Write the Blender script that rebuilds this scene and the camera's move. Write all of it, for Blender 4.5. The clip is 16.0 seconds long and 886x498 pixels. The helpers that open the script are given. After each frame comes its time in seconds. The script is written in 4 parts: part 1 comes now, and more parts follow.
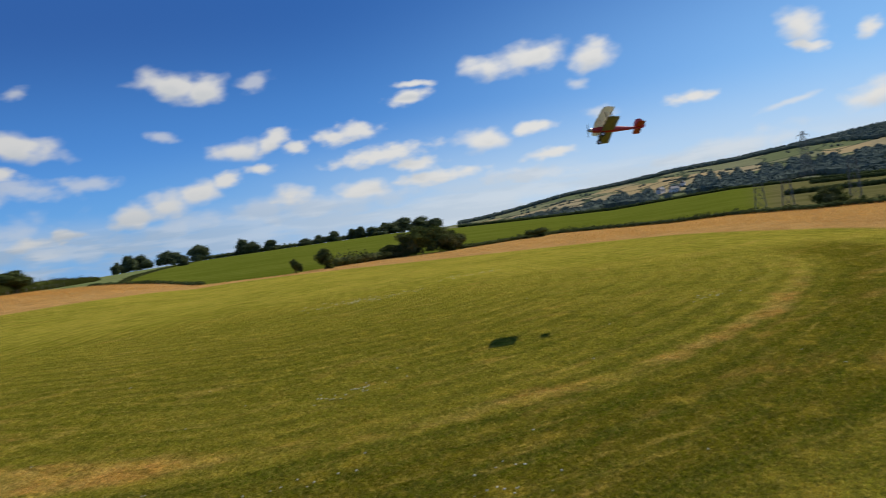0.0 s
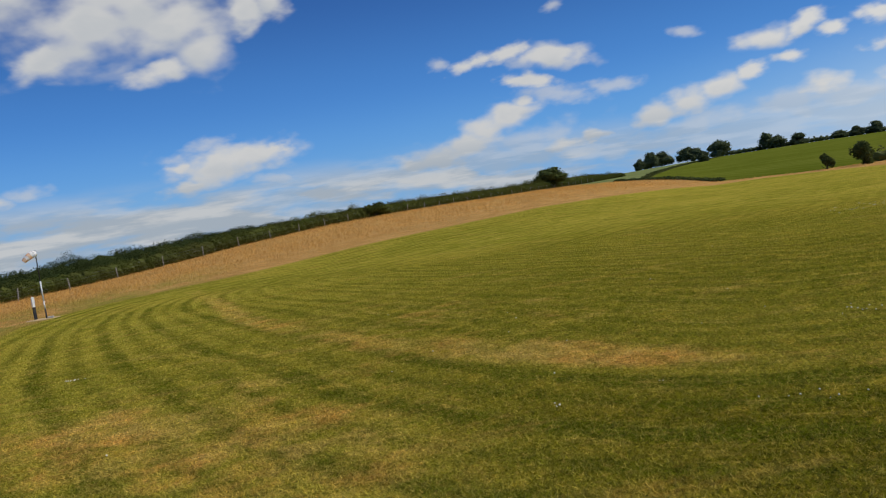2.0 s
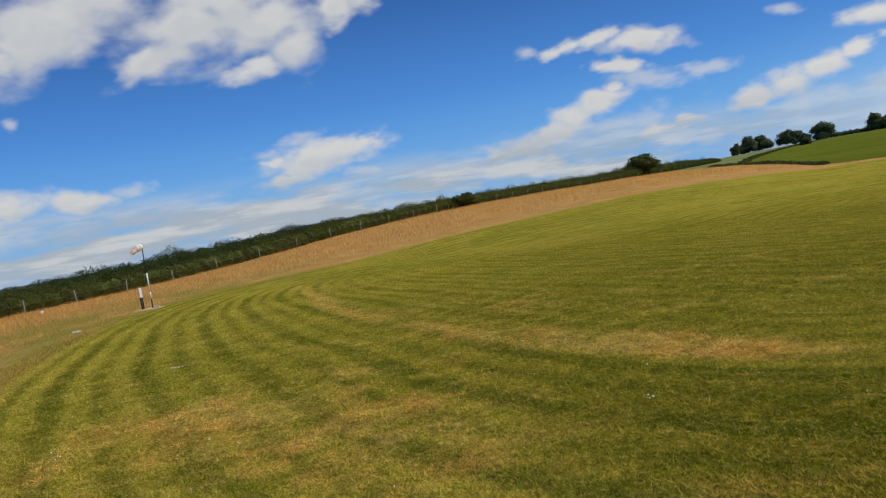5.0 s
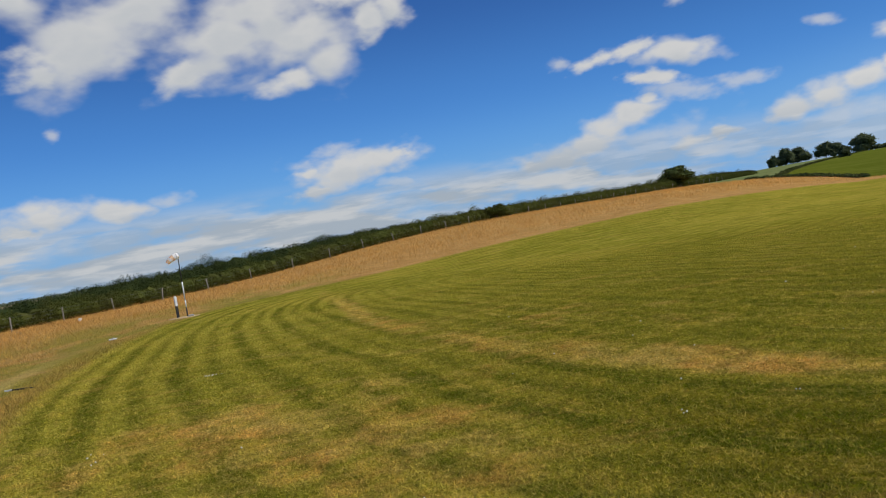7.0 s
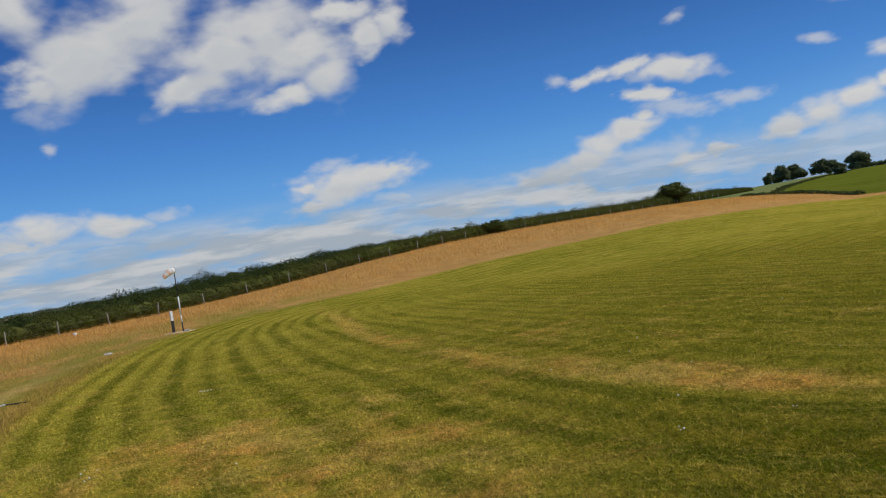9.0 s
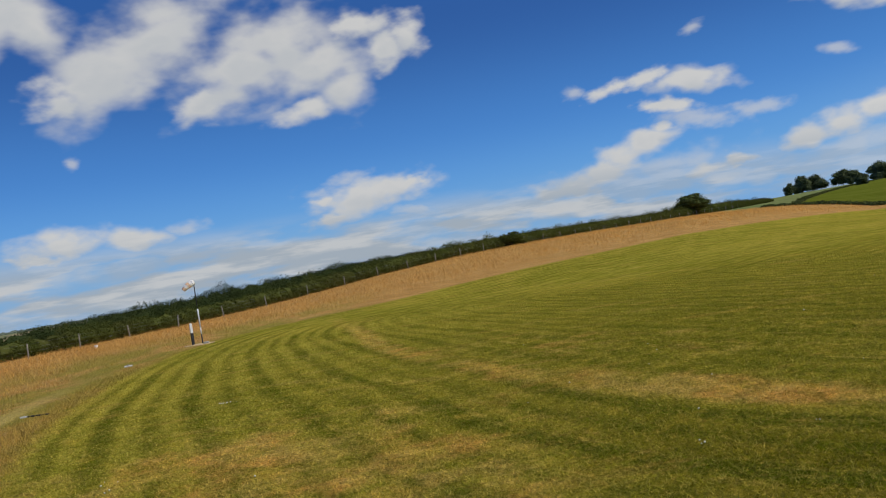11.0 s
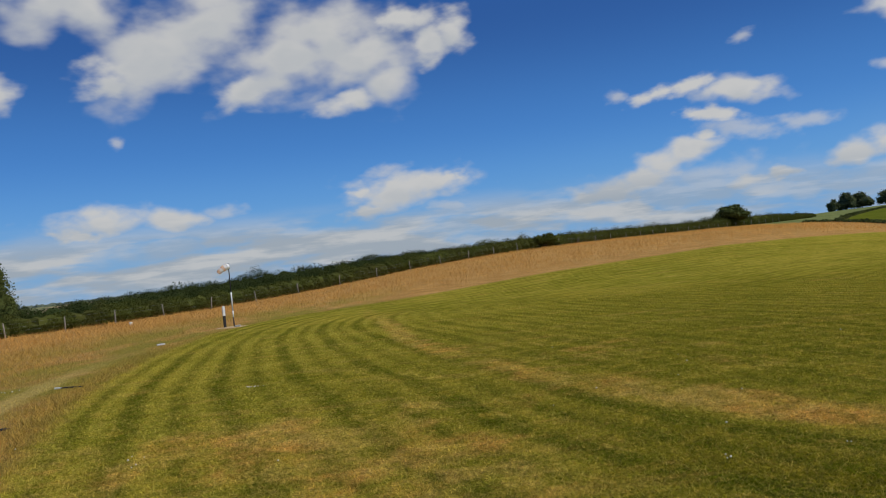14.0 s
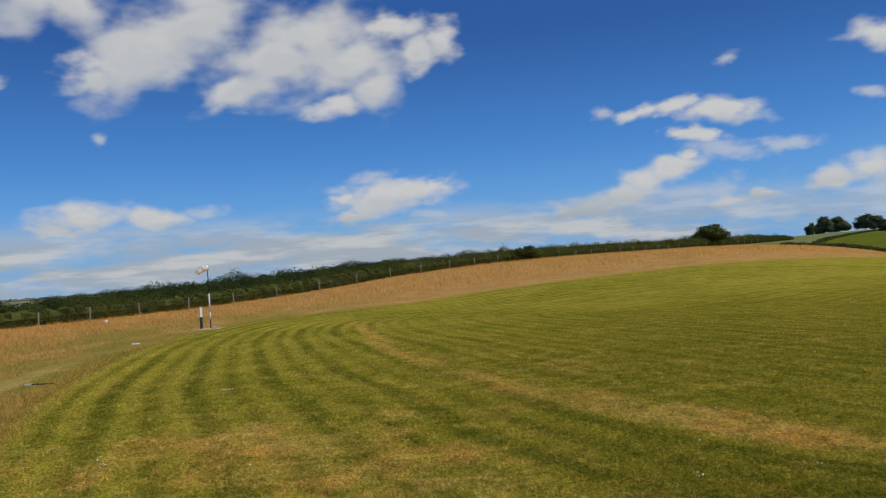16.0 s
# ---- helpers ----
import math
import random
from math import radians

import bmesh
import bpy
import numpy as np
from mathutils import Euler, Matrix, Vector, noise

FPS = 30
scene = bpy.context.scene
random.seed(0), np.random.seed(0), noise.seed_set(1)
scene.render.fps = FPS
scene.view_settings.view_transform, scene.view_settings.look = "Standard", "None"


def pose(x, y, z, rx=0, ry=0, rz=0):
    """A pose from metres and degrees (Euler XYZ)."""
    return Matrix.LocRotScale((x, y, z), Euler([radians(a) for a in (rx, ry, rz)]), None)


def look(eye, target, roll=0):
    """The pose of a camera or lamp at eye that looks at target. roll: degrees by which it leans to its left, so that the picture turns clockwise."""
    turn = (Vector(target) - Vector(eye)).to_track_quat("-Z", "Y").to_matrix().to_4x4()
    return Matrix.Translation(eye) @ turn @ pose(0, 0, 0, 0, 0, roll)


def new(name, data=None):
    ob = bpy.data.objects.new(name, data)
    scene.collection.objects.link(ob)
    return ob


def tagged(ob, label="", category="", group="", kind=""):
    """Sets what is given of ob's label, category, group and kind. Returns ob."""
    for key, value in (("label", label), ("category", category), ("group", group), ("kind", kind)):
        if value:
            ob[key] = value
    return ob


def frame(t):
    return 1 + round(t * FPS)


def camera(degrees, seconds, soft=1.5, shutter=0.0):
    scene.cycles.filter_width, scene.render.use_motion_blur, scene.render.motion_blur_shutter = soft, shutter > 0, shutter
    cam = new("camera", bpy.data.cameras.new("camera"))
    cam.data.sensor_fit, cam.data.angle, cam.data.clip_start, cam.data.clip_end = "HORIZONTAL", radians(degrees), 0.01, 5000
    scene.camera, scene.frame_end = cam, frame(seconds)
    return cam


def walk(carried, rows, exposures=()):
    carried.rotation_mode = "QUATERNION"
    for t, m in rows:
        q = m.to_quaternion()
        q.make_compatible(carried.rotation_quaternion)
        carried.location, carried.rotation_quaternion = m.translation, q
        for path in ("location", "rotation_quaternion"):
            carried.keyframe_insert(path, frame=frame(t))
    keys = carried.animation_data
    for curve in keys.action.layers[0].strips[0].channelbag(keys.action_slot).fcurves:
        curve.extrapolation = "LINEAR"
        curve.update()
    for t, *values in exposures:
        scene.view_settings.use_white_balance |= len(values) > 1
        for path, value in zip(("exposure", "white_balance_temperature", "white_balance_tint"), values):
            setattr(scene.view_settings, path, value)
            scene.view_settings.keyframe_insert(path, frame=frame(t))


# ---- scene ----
cam = camera(58.5, 16.0, soft=1.0, shutter=0.2)

EYE = 1.75
PATH = [
    (0.0, pose(0, 0, EYE, 88.550, 7.959, -45.816)), (0.5, pose(0, 0, EYE, 88.346, 7.415, -32.225)),
    (1.0, pose(0, 0, EYE, 88.450, 8.600, -20.640)), (1.5, pose(0, 0, EYE, 87.830, 9.180, -13.090)),
    (2.0, pose(0, 0, EYE, 86.446, 8.432, -9.140)), (2.5, pose(0, 0, EYE, 86.576, 7.968, -6.374)),
    (3.0, pose(0, 0, EYE, 86.437, 8.205, -5.640)), (3.5, pose(0, 0, EYE, 86.407, 8.442, -4.786)),
    (4.0, pose(0, 0, EYE, 86.601, 10.342, -4.022)), (4.2, pose(0, 0, EYE, 86.672, 10.240, -3.799)),
    (6.3, pose(0, 0, EYE, 86.683, 8.768, -1.204)), (6.5, pose(0, 0, EYE, 86.727, 8.886, -1.045)),
    (7.0, pose(0, 0, EYE, 87.900, 9.009, -0.338)), (7.5, pose(0, 0, EYE, 88.132, 8.771, -0.716)),
    (8.0, pose(0, 0, EYE, 88.098, 8.746, -0.754)), (8.5, pose(0, 0, EYE, 88.492, 8.513, -0.557)),
    (9.0, pose(0, 0, EYE, 88.992, 8.795, -0.568)), (9.2, pose(0, 0, EYE, 89.111, 8.763, -0.506)),
    (11.3, pose(0, 0, EYE, 90.251, 9.073, 1.423)), (11.5, pose(0, 0, EYE, 90.374, 9.008, 2.104)),
    (12.0, pose(0, 0, EYE, 90.620, 8.711, 2.898)), (12.5, pose(0, 0, EYE, 93.025, 7.479, 3.952)),
    (13.0, pose(0, 0, EYE, 91.410, 7.280, 4.285)), (13.5, pose(0, 0, EYE, 91.108, 6.573, 3.749)),
    (14.0, pose(0, 0, EYE, 90.142, 5.761, 3.174)), (14.5, pose(0, 0, EYE, 88.870, 5.042, 4.332)),
    (15.0, pose(0, 0, EYE, 88.298, 4.747, 5.435)), (15.5, pose(0, 0, EYE, 89.348, 4.358, 4.930)),
    (16.0, pose(0, 0, EYE, 90.694, 3.667, 1.793)),
]
walk(cam, PATH, [(0.0, 0.03), (1.0, -0.06), (1.5, -0.08), (2.5, 0.0), (4.0, 0.03), (6.5, 0.0), (9.0, -0.06), (12.0, -0.1), (14.0, -0.16), (15.0, -0.12), (16.0, -0.1)])

# ---------------------------------------------------------------- sun and sky
SUN_BEARING, SUN_HEIGHT = 100.0, 48.0      # degrees to the right of straight ahead, degrees up
SUN_POWER, SKY_POWER = 3.7, 0.092
CLOUD_POWER = 0.71

sun_dir = Vector((math.sin(radians(SUN_BEARING)) * math.cos(radians(SUN_HEIGHT)),
                  math.cos(radians(SUN_BEARING)) * math.cos(radians(SUN_HEIGHT)), math.sin(radians(SUN_HEIGHT))))
sun = new("sun", bpy.data.lights.new("sun", "SUN"))
sun.data.energy, sun.data.angle, sun.data.color = SUN_POWER, radians(0.53), (1.0, 0.95, 0.86)
sun.matrix_world = look(sun_dir * 50, (0, 0, 0))


class Nodes:
    """Short hand for wiring a node tree."""

    def __init__(self, tree):
        self.tree = tree
        tree.nodes.clear()

    def add(self, kind):
        return self.tree.nodes.new(kind)

    def link(self, a, b):
        self.tree.links.new(a, b)

    def put(self, socket, value):
        if isinstance(value, bpy.types.NodeSocket):
            self.link(value, socket)
        elif value is not None:
            socket.default_value = value

    def math(self, op, a, b=None, c=None, clamp=False):
        n = self.add("ShaderNodeMath")
        n.operation, n.use_clamp = op, clamp
        for i, v in enumerate((a, b, c)):
            self.put(n.inputs[i], v)
        return n.outputs[0]

    def vec(self, op, a, b=None, scale=None):
        n = self.add("ShaderNodeVectorMath")
        n.operation = op
        self.put(n.inputs[0], a)
        self.put(n.inputs[1], b)
        if scale is not None:
            self.put(n.inputs["Scale"], scale)
        return n.outputs["Value"] if op in ("LENGTH", "DOT_PRODUCT", "DISTANCE") else n.outputs["Vector"]

    def noise(self, vector, scale, detail=3.0, rough=0.55, out="Fac", warp=0.0):
        n = self.add("ShaderNodeTexNoise")
        self.put(n.inputs["Vector"], vector)
        for key, v in (("Scale", scale), ("Detail", detail), ("Roughness", rough), ("Distortion", warp)):
            self.put(n.inputs[key], v)
        return n.outputs[out]

    def ramp(self, value, a, b, lo=0.0, hi=1.0, kind="SMOOTHSTEP"):
        n = self.add("ShaderNodeMapRange")
        n.interpolation_type = kind
        for i, v in enumerate((value, a, b, lo, hi)):
            self.put(n.inputs[i], v)
        return n.outputs[0]

    def mix(self, f, a, b, blend="MIX"):
        n = self.add("ShaderNodeMix")
        n.data_type, n.blend_type = "RGBA", blend
        self.put(n.inputs["Factor"], f)
        for socket, v in ((n.inputs[6], a), (n.inputs[7], b)):
            self.put(socket, (*v, 1) if isinstance(v, tuple) and len(v) == 3 else v)
        return n.outputs[2]


# fair-weather clouds: bearing, height, half length, half depth and slant, all in degrees
CLOUDS_RIGHT = (
    (30.3, 11.7, 1.42, 0.81, 9), (36.3, 7.2, 0.82, 0.41, 2), (40.6, 3.6, 1.87, 0.61, -1), (40.6, 7.8, 1.67, 0.49, -2), (42.2, 5.9, 3.55, 0.49, 3),
    (44.6, 4.9, 1.6, 0.41, -3), (44.8, 9.7, 1.51, 0.41, 6))
CLOUDS_FAR_RIGHT = (
    (45.3, 10.5, 1.47, 0.2, -5), (45.8, 3.8, 3.34, 0.41, 1), (49.5, 6.0, 1.77, 0.61, -5), (50.6, 10.9, 1.68, 0.65, -6), (53.2, 6.3, 1.58, 0.36, 4), (53.8,
    11.1, 2.08, 0.77, 3), (54.1, 4.3, 1.66, 0.32, 2), (58.0, 10.5, 1.44, 0.81, 11), (64.1, 6.6, 1.54, 0.36, 2), (71.6, 9.7, 1.29, 0.81, -21), (71.9, 8.5,
    1.17, 0.36, -15), (75.3, 8.8, 0.69, 0.49, 1), (75.4, 4.7, 1.82, 0.65, 14))
CLOUDS_GREAT = (
    (-23.9, 13.9, 2.61, 1.16, 17), (-21.5, 15.2, 4.22, 1.94, 33), (-18.2, 17.1, 4.16, 1.87, 34), (-25.8, 18.0, 1.77, 1.68, 54),
    (-12.9, 14.7, 4.11, 2.25, 23), (-9.8, 15.9, 3.38, 1.76, 18), (-16.1, 12.4, 1.99, 0.95, 19), (-7.1, 14.1, 3.02, 1.7, 12),
    (-6.1, 12.5, 1.82, 1.46, 22), (-8.7, 11.3, 2.4, 0.61, 15), (-2.9, 14.6, 1.69, 1.07, 25), (-0.9, 15.5, 1.22, 1.13, 11), (-4.4, 16.5, 2.43, 0.74, 2),
    (-28.4, 18.6, 2.91, 1.63, 43), (-32.0, 12.6, 1.24, 1.11, 58),)
CLOUDS_AHEAD = (
    (-5.1, 5.0, 4.04, 0.89, 0), (-6.4, 4.4, 2.5, 1.05, 12), (-8.3, 3.4, 1.76, 0.36, 7), (-2.6, 5.2, 1.87, 0.44, 1), (-8.8, 4.7, 0.8, 0.4, 2),
    (-26.0, 4.2, 3.11, 0.73, 1), (-21.5, 3.9, 2.46, 0.6, -4), (-27.8, 3.4, 1.74, 0.5, -2), (-10.9, 1.5, 5.1, 0.56, 2))
CLOUDS_AHEAD_RIGHT = (
    (18.1, 8.9, 2.9, 0.68, -8), (15.2, 9.5, 1.59, 0.46, 7), (12.6, 9.2, 1.62, 0.35, 11), (16.4, 7.4, 1.75, 0.42, -9),
    (14.7, 5.2, 1.8, 0.92, 12), (13.0, 4.4, 1.6, 1.05, 18), (11.4, 3.6, 1.5, 0.95, 12), (16.0, 6.0, 0.8, 0.4, 5), (9.2, 2.9, 3.3, 0.85, 6), (18.2, 2.6, 1.6, 0.55, 4), (20.4, 2.9, 1.3, 0.42, 0),
    (24.8, 3.6, 1.7, 0.66, 12), (27.0, 4.2, 1.6, 0.78, 14), (29.2, 4.8, 1.5, 0.66, 14), (31.2, 5.5, 1.0, 0.42, 12), (33.5, 5.9, 0.92, 0.34, -1), (32.4, 7.4, 1.72, 0.56, 1), (34.6, 7.8, 1.44, 0.49, 22),
    (35.3, 3.7, 1.39, 0.63, -2), (38.9, 7.5, 1.25, 0.43, -7), (28.6, 12.1, 2.35, 0.73, -12),)
VEILS_AHEAD = (
    (14.0, 2.6, 5.5, 1.2, 5), (20.5, 2.0, 4.5, 0.9, 3),
    (-24.8, 9.4, 0.36, 0.30, -5), (10.2, 9.5, 0.6, 0.35, 0), (18.8, 12.3, 0.6, 0.25, 13),
    (-6.9, 6.1, 1.45, 0.32, 10), (-2.3, 3.1, 1.63, 0.41, -9), (-18.2, 4.2, 1.33, 0.35, 5), (-22.1, 2.0, 3.5, 0.57, 4), (-14.8, 1.5, 4.57, 0.47, 4),
    (-6.5, 1.4, 4.43, 0.65, 3), (-26.8, 2.2, 2.91, 0.58, -3), (18.1, 6.3, 2.31, 0.5, -9), (22.2, 6.2, 1.55, 0.34, -3),
    (10.5, 2.3, 5.13, 0.88, 6), (16.0, 2.2, 3.59, 0.71, 6), (-1.9, 1.8, 5.29, 0.57, -1), (27.4, 8.8, 0.86, 0.28, -14), (-17.7, -0.2, 5.9, 0.54, -1),
    (33.3, 2.9, 3.38, 0.68, 2), (37.8, 2.7, 3.67, 0.66, 0), (0.5, 0.5, 3.52, 0.4, -4),)
VEILS_RIGHT = (
    (27.3, 2.4, 4.21, 0.7, 8), (33.9, 11.9, 0.97, 0.41, 12), (37.0, 2.5, 5.67, 0.65, 3), (52.2, 3.0, 3.25, 0.41, -1), (56.8, 8.8, 0.59, 0.28, -6), (58.1, 6.6, 0.98, 0.28, -4), (65.6, 2.6,
    4.64, 0.65, 6), (70.6, 5.2, 1.74, 0.16, 12))


def cloud_group(clouds):
    """How deep inside a cloud a bearing and height lie: above nought inside, below outside. Small clouds fray finely, large ones in broad billows."""
    tree = bpy.data.node_groups.new("cloud_depth", "ShaderNodeTree")
    for name, kind in (("Place", "NodeSocketVector"), ("Fine", "NodeSocketFloat"), ("Middling", "NodeSocketFloat"), ("Broad", "NodeSocketFloat")):
        tree.interface.new_socket(name, in_out="INPUT", socket_type=kind)
    tree.interface.new_socket("Depth", in_out="OUTPUT", socket_type="NodeSocketFloat")
    n = Nodes(tree)
    given = n.add("NodeGroupInput").outputs
    level = n.add("ShaderNodeSeparateXYZ")
    n.link(given[0], level.inputs[0])
    rim = None
    for bearing, height, half, deep, slant in clouds:
        here, m = n.add("ShaderNodeCombineXYZ"), n.add("ShaderNodeMapping")
        n.link(level.outputs[0], here.inputs[0]), n.link(level.outputs[1], here.inputs[1])
        n.put(here.inputs[2], rim)       # flattened away below; it only keeps the clouds in order
        m.vector_type = "TEXTURE"
        n.link(here.outputs[0], m.inputs["Vector"])
        m.inputs["Location"].default_value = (bearing, height, 0)
        m.inputs["Rotation"].default_value = (0, 0, radians(slant))
        m.inputs["Scale"].default_value = (half * 1.25, deep * 1.45, 1e9)
        away = n.math("ADD", n.vec("LENGTH", m.outputs[0]), given[1 if deep < 0.55 else 2 if deep < 1.3 else 3])
        rim = away if rim is None else n.math("SMOOTH_MIN", rim, away, 0.26)
    n.link(n.math("SUBTRACT", 1.0, rim), n.add("NodeGroupOutput").inputs[0])
    return tree


world = bpy.data.worlds.new("sky")
scene.world = world
world.use_nodes = True
n = Nodes(world.node_tree)
way = n.vec("NORMALIZE", n.add("ShaderNodeTexCoord").outputs["Generated"])
split = n.add("ShaderNodeSeparateXYZ")
n.link(way, split.inputs[0])
bearing = n.math("MULTIPLY", n.math("ARCTAN2", split.outputs[0], split.outputs[1]), 57.2958)
height = n.math("MULTIPLY", n.math("ARCSINE", split.outputs[2]), 57.2958)
flat = n.add("ShaderNodeCombineXYZ")
n.link(bearing, flat.inputs[0]), n.link(height, flat.inputs[1])
ruffle = n.vec("SUBTRACT", n.noise(flat.outputs[0], 0.42, 4.0, 0.52, "Color"), (0.5, 0.5, 0.5))
ruffle = n.vec("MULTIPLY", ruffle, (0.7, 0.4, 0.0))
place = n.vec("ADD", flat.outputs[0], ruffle)
lean = n.add("ShaderNodeMapping")
lean.inputs["Rotation"].default_value = (0, 0, radians(-18))
lean.inputs["Scale"].default_value = (0.7, 1.25, 1)
n.link(flat.outputs[0], lean.inputs["Vector"])
grain = n.noise(lean.outputs[0], 0.62, 5.0, 0.5)
fray = [n.math("MULTIPLY", n.math("SUBTRACT", n.noise(lean.outputs[0], size, 3.0, 0.42), 0.53), deep) for size, deep in ((1.3, 1.5), (0.8, 1.5), (0.45, 1.5))]
heaped, thin = cloud_group(CLOUDS_RIGHT + CLOUDS_FAR_RIGHT + CLOUDS_AHEAD_RIGHT + CLOUDS_AHEAD + CLOUDS_GREAT), cloud_group(VEILS_AHEAD + VEILS_RIGHT)


def depth_at(where, group):
    g = n.add("ShaderNodeGroup")
    g.node_tree = group
    n.link(where, g.inputs[0])
    for i, value in enumerate(fray):
        n.link(value, g.inputs[i + 1])
    return g.outputs[0]


depth = n.math("ADD", depth_at(place, heaped), n.math("MULTIPLY", n.math("SUBTRACT", grain, 0.50), 0.5))
# thin streaks of cloud low over the land, all the way round
low = n.noise(n.vec("MULTIPLY", flat.outputs[0], (0.11, 0.48, 1.0)), 1.0, 4.0, 0.5)
low = n.math("MULTIPLY", n.ramp(low, 0.38, 0.54), n.ramp(height, 4.4, 1.6))
# loose cumulus over the part of the sky behind the pilot
wide = n.noise(n.vec("MULTIPLY", way, (1.0, 1.0, 2.2)), 3.2, 6.0, 0.55)
behind = n.ramp(split.outputs[1], 0.15, -0.1)
veil = n.math("ADD", depth_at(place, thin), n.math("MULTIPLY", n.math("SUBTRACT", grain, 0.50), 0.8))
cover = n.math("MAXIMUM", n.ramp(depth, -0.14, 0.80, 0.0, 0.97), n.math("MULTIPLY", low, n.ramp(bearing, 35.0, 8.0, 0.45, 0.95)))
cover = n.math("MAXIMUM", cover, n.ramp(veil, -0.3, 0.9, 0.0, 0.6))
cover = n.math("MAXIMUM", cover, n.math("MULTIPLY", n.ramp(wide, 0.56, 0.68), behind))
cover = n.math("MULTIPLY", cover, n.ramp(height, -2.0, 0.0), clamp=True)
# the side turned from the sun and the underside are greyer
shade = n.ramp(n.math("ADD", depth_at(n.vec("ADD", place, (0.3, 0.9, 0.0)), heaped), n.math("MULTIPLY", n.math("SUBTRACT", grain, 0.5), 1.2)), 0.0, 1.2, 0.0, 0.38)
shade = n.math("MAXIMUM", shade, n.math("MULTIPLY", n.math("MULTIPLY", n.ramp(height, 5.0, 2.0), n.ramp(bearing, 45.0, 15.0, 0.5, 1.0)), n.ramp(n.noise(n.vec("MULTIPLY", flat.outputs[0], (0.14, 0.9, 1.0)), 1.0, 5.0), 0.39, 0.56, 0.25, 0.95)))
white = n.mix(shade, n.mix(n.ramp(bearing, 15.0, 55.0), (0.88, 0.88, 0.87), (1.04, 1.03, 1.0)), (0.51, 0.59, 0.68))
sky = n.add("ShaderNodeTexSky")
sky.sky_type, sky.sun_disc = "NISHITA", False
sky.sun_elevation, sky.sun_rotation = radians(SUN_HEIGHT), radians(SUN_BEARING)
sky.air_density, sky.dust_density, sky.ozone_density = 1.0, 0.15, 3.0
deep_blue = n.add("ShaderNodeHueSaturation")
deep_blue.inputs["Saturation"].default_value = 1.45
n.link(sky.outputs[0], deep_blue.inputs["Color"])
tinted = n.mix(1.0, deep_blue.outputs[0], (0.84, 0.85, 1.08), "MULTIPLY")
# moist summer air: clear blue above, paler towards the land
air = n.mix(n.ramp(height, 1.0, 9.0), (1.45, 4.25, 8.5), (0.80, 2.85, 7.4))
air = n.mix(n.ramp(height, 5.0, 17.0), air, (0.37, 1.2, 3.9))
tinted = n.mix(n.ramp(bearing, 20.0, 75.0, 0.85, 0.55), tinted, air)
# brighter and whiter on the side of the sun
tinted = n.mix(n.math("MULTIPLY", n.ramp(bearing, 36.0, 85.0, 0.0, 0.75), n.ramp(height, 24.0, 5.0)), tinted, (3.4, 6.4, 10.2))
tinted = n.mix(n.math("MULTIPLY", n.ramp(height, 5.0, 0.5, 0.0, 0.5), n.ramp(bearing, 25.0, -5.0)), tinted, (2.7, 4.6, 6.9))
# white summer haze over the far land
tinted = n.mix(n.math("MULTIPLY", n.ramp(height, 9.0, 0.5, 0.0, 0.62), n.ramp(bearing, 22.0, 55.0, 0.0, 1.0)), tinted, (6.8, 7.9, 9.0))
clear, cloudy, both = n.add("ShaderNodeBackground"), n.add("ShaderNodeBackground"), n.add("ShaderNodeMixShader")
n.link(tinted, clear.inputs[0])
clear.inputs[1].default_value = SKY_POWER
n.link(white, cloudy.inputs[0])
cloudy.inputs[1].default_value = CLOUD_POWER
n.link(cover, both.inputs[0]), n.link(clear.outputs[0], both.inputs[1]), n.link(cloudy.outputs[0], both.inputs[2])
n.link(both.outputs[0], n.add("ShaderNodeOutputWorld").inputs[0])

# ---------------------------------------------------------------- the lie of the land
def smooth(v, a, b):
    u = np.clip((np.asarray(v, float) - a) / (b - a), 0, 1)
    return u * u * (3 - 2 * u)


# compass bearing (degrees to the right of straight ahead) against the height of the field margin, the first crest and the far skyline
MARGIN = ((-180, -60, -30, -20, -12, -6, 0, 5, 10, 16, 21, 28, 44, 62, 80, 180), (-0.6, -0.9, -0.95, -0.7, -0.1, 0.45, 0.8, 1.0, 1.1, 1.1, 0.6, -0.5, -0.7, -0.8, -0.9, -0.6))
CREST = ((-180, -60, -30, -10, 5, 15, 20, 24, 29, 35, 42, 47, 52, 58, 66, 75, 110, 180),
         (-3, -12, -12, -7, -2, -0.5, 1.0, 2.1, 2.9, 3.2, 3.2, 1.3, 0.2, -0.9, 1.3, -0.5, 0.0, -3))
SKYLINE = ((-180, -60, -30, -8, 20, 40, 46, 48.6, 50.7, 54.8, 58.8, 62.7, 66.4, 70.7, 75.5, 92, 140, 180),
           (0, -24, -42, -40, -24, -2, 7, 12, 21, 44, 53, 68, 73, 88, 104, 124, 50, 0))


def ground_z(x, y):
    """Height of the land: a low knoll where the pilot stands, nearly level turf, a rise to the crest fields, a valley and the far hill."""
    x, y = np.asarray(x, float), np.asarray(y, float)
    r, a = np.hypot(x, y), np.degrees(np.arctan2(x, y))
    margin, crest, sky = np.interp(a, *MARGIN), np.interp(a, *CREST), np.interp(a, *SKYLINE)
    z = -0.6 * smooth(r, 8, 34)
    z = z + (margin + 0.6) * smooth(r, 36, 82)
    z = z + (crest - margin) * np.clip((r - 88) / 342, 0, 1) ** 0.85
    z = z + (-13 - crest) * smooth(r, 440, 800)
    z = z + (sky + 13) * np.clip((r - 850) / 1350, 0, 1) ** 0.9
    z = z - 60 * smooth(r, 2250, 4600)
    return z

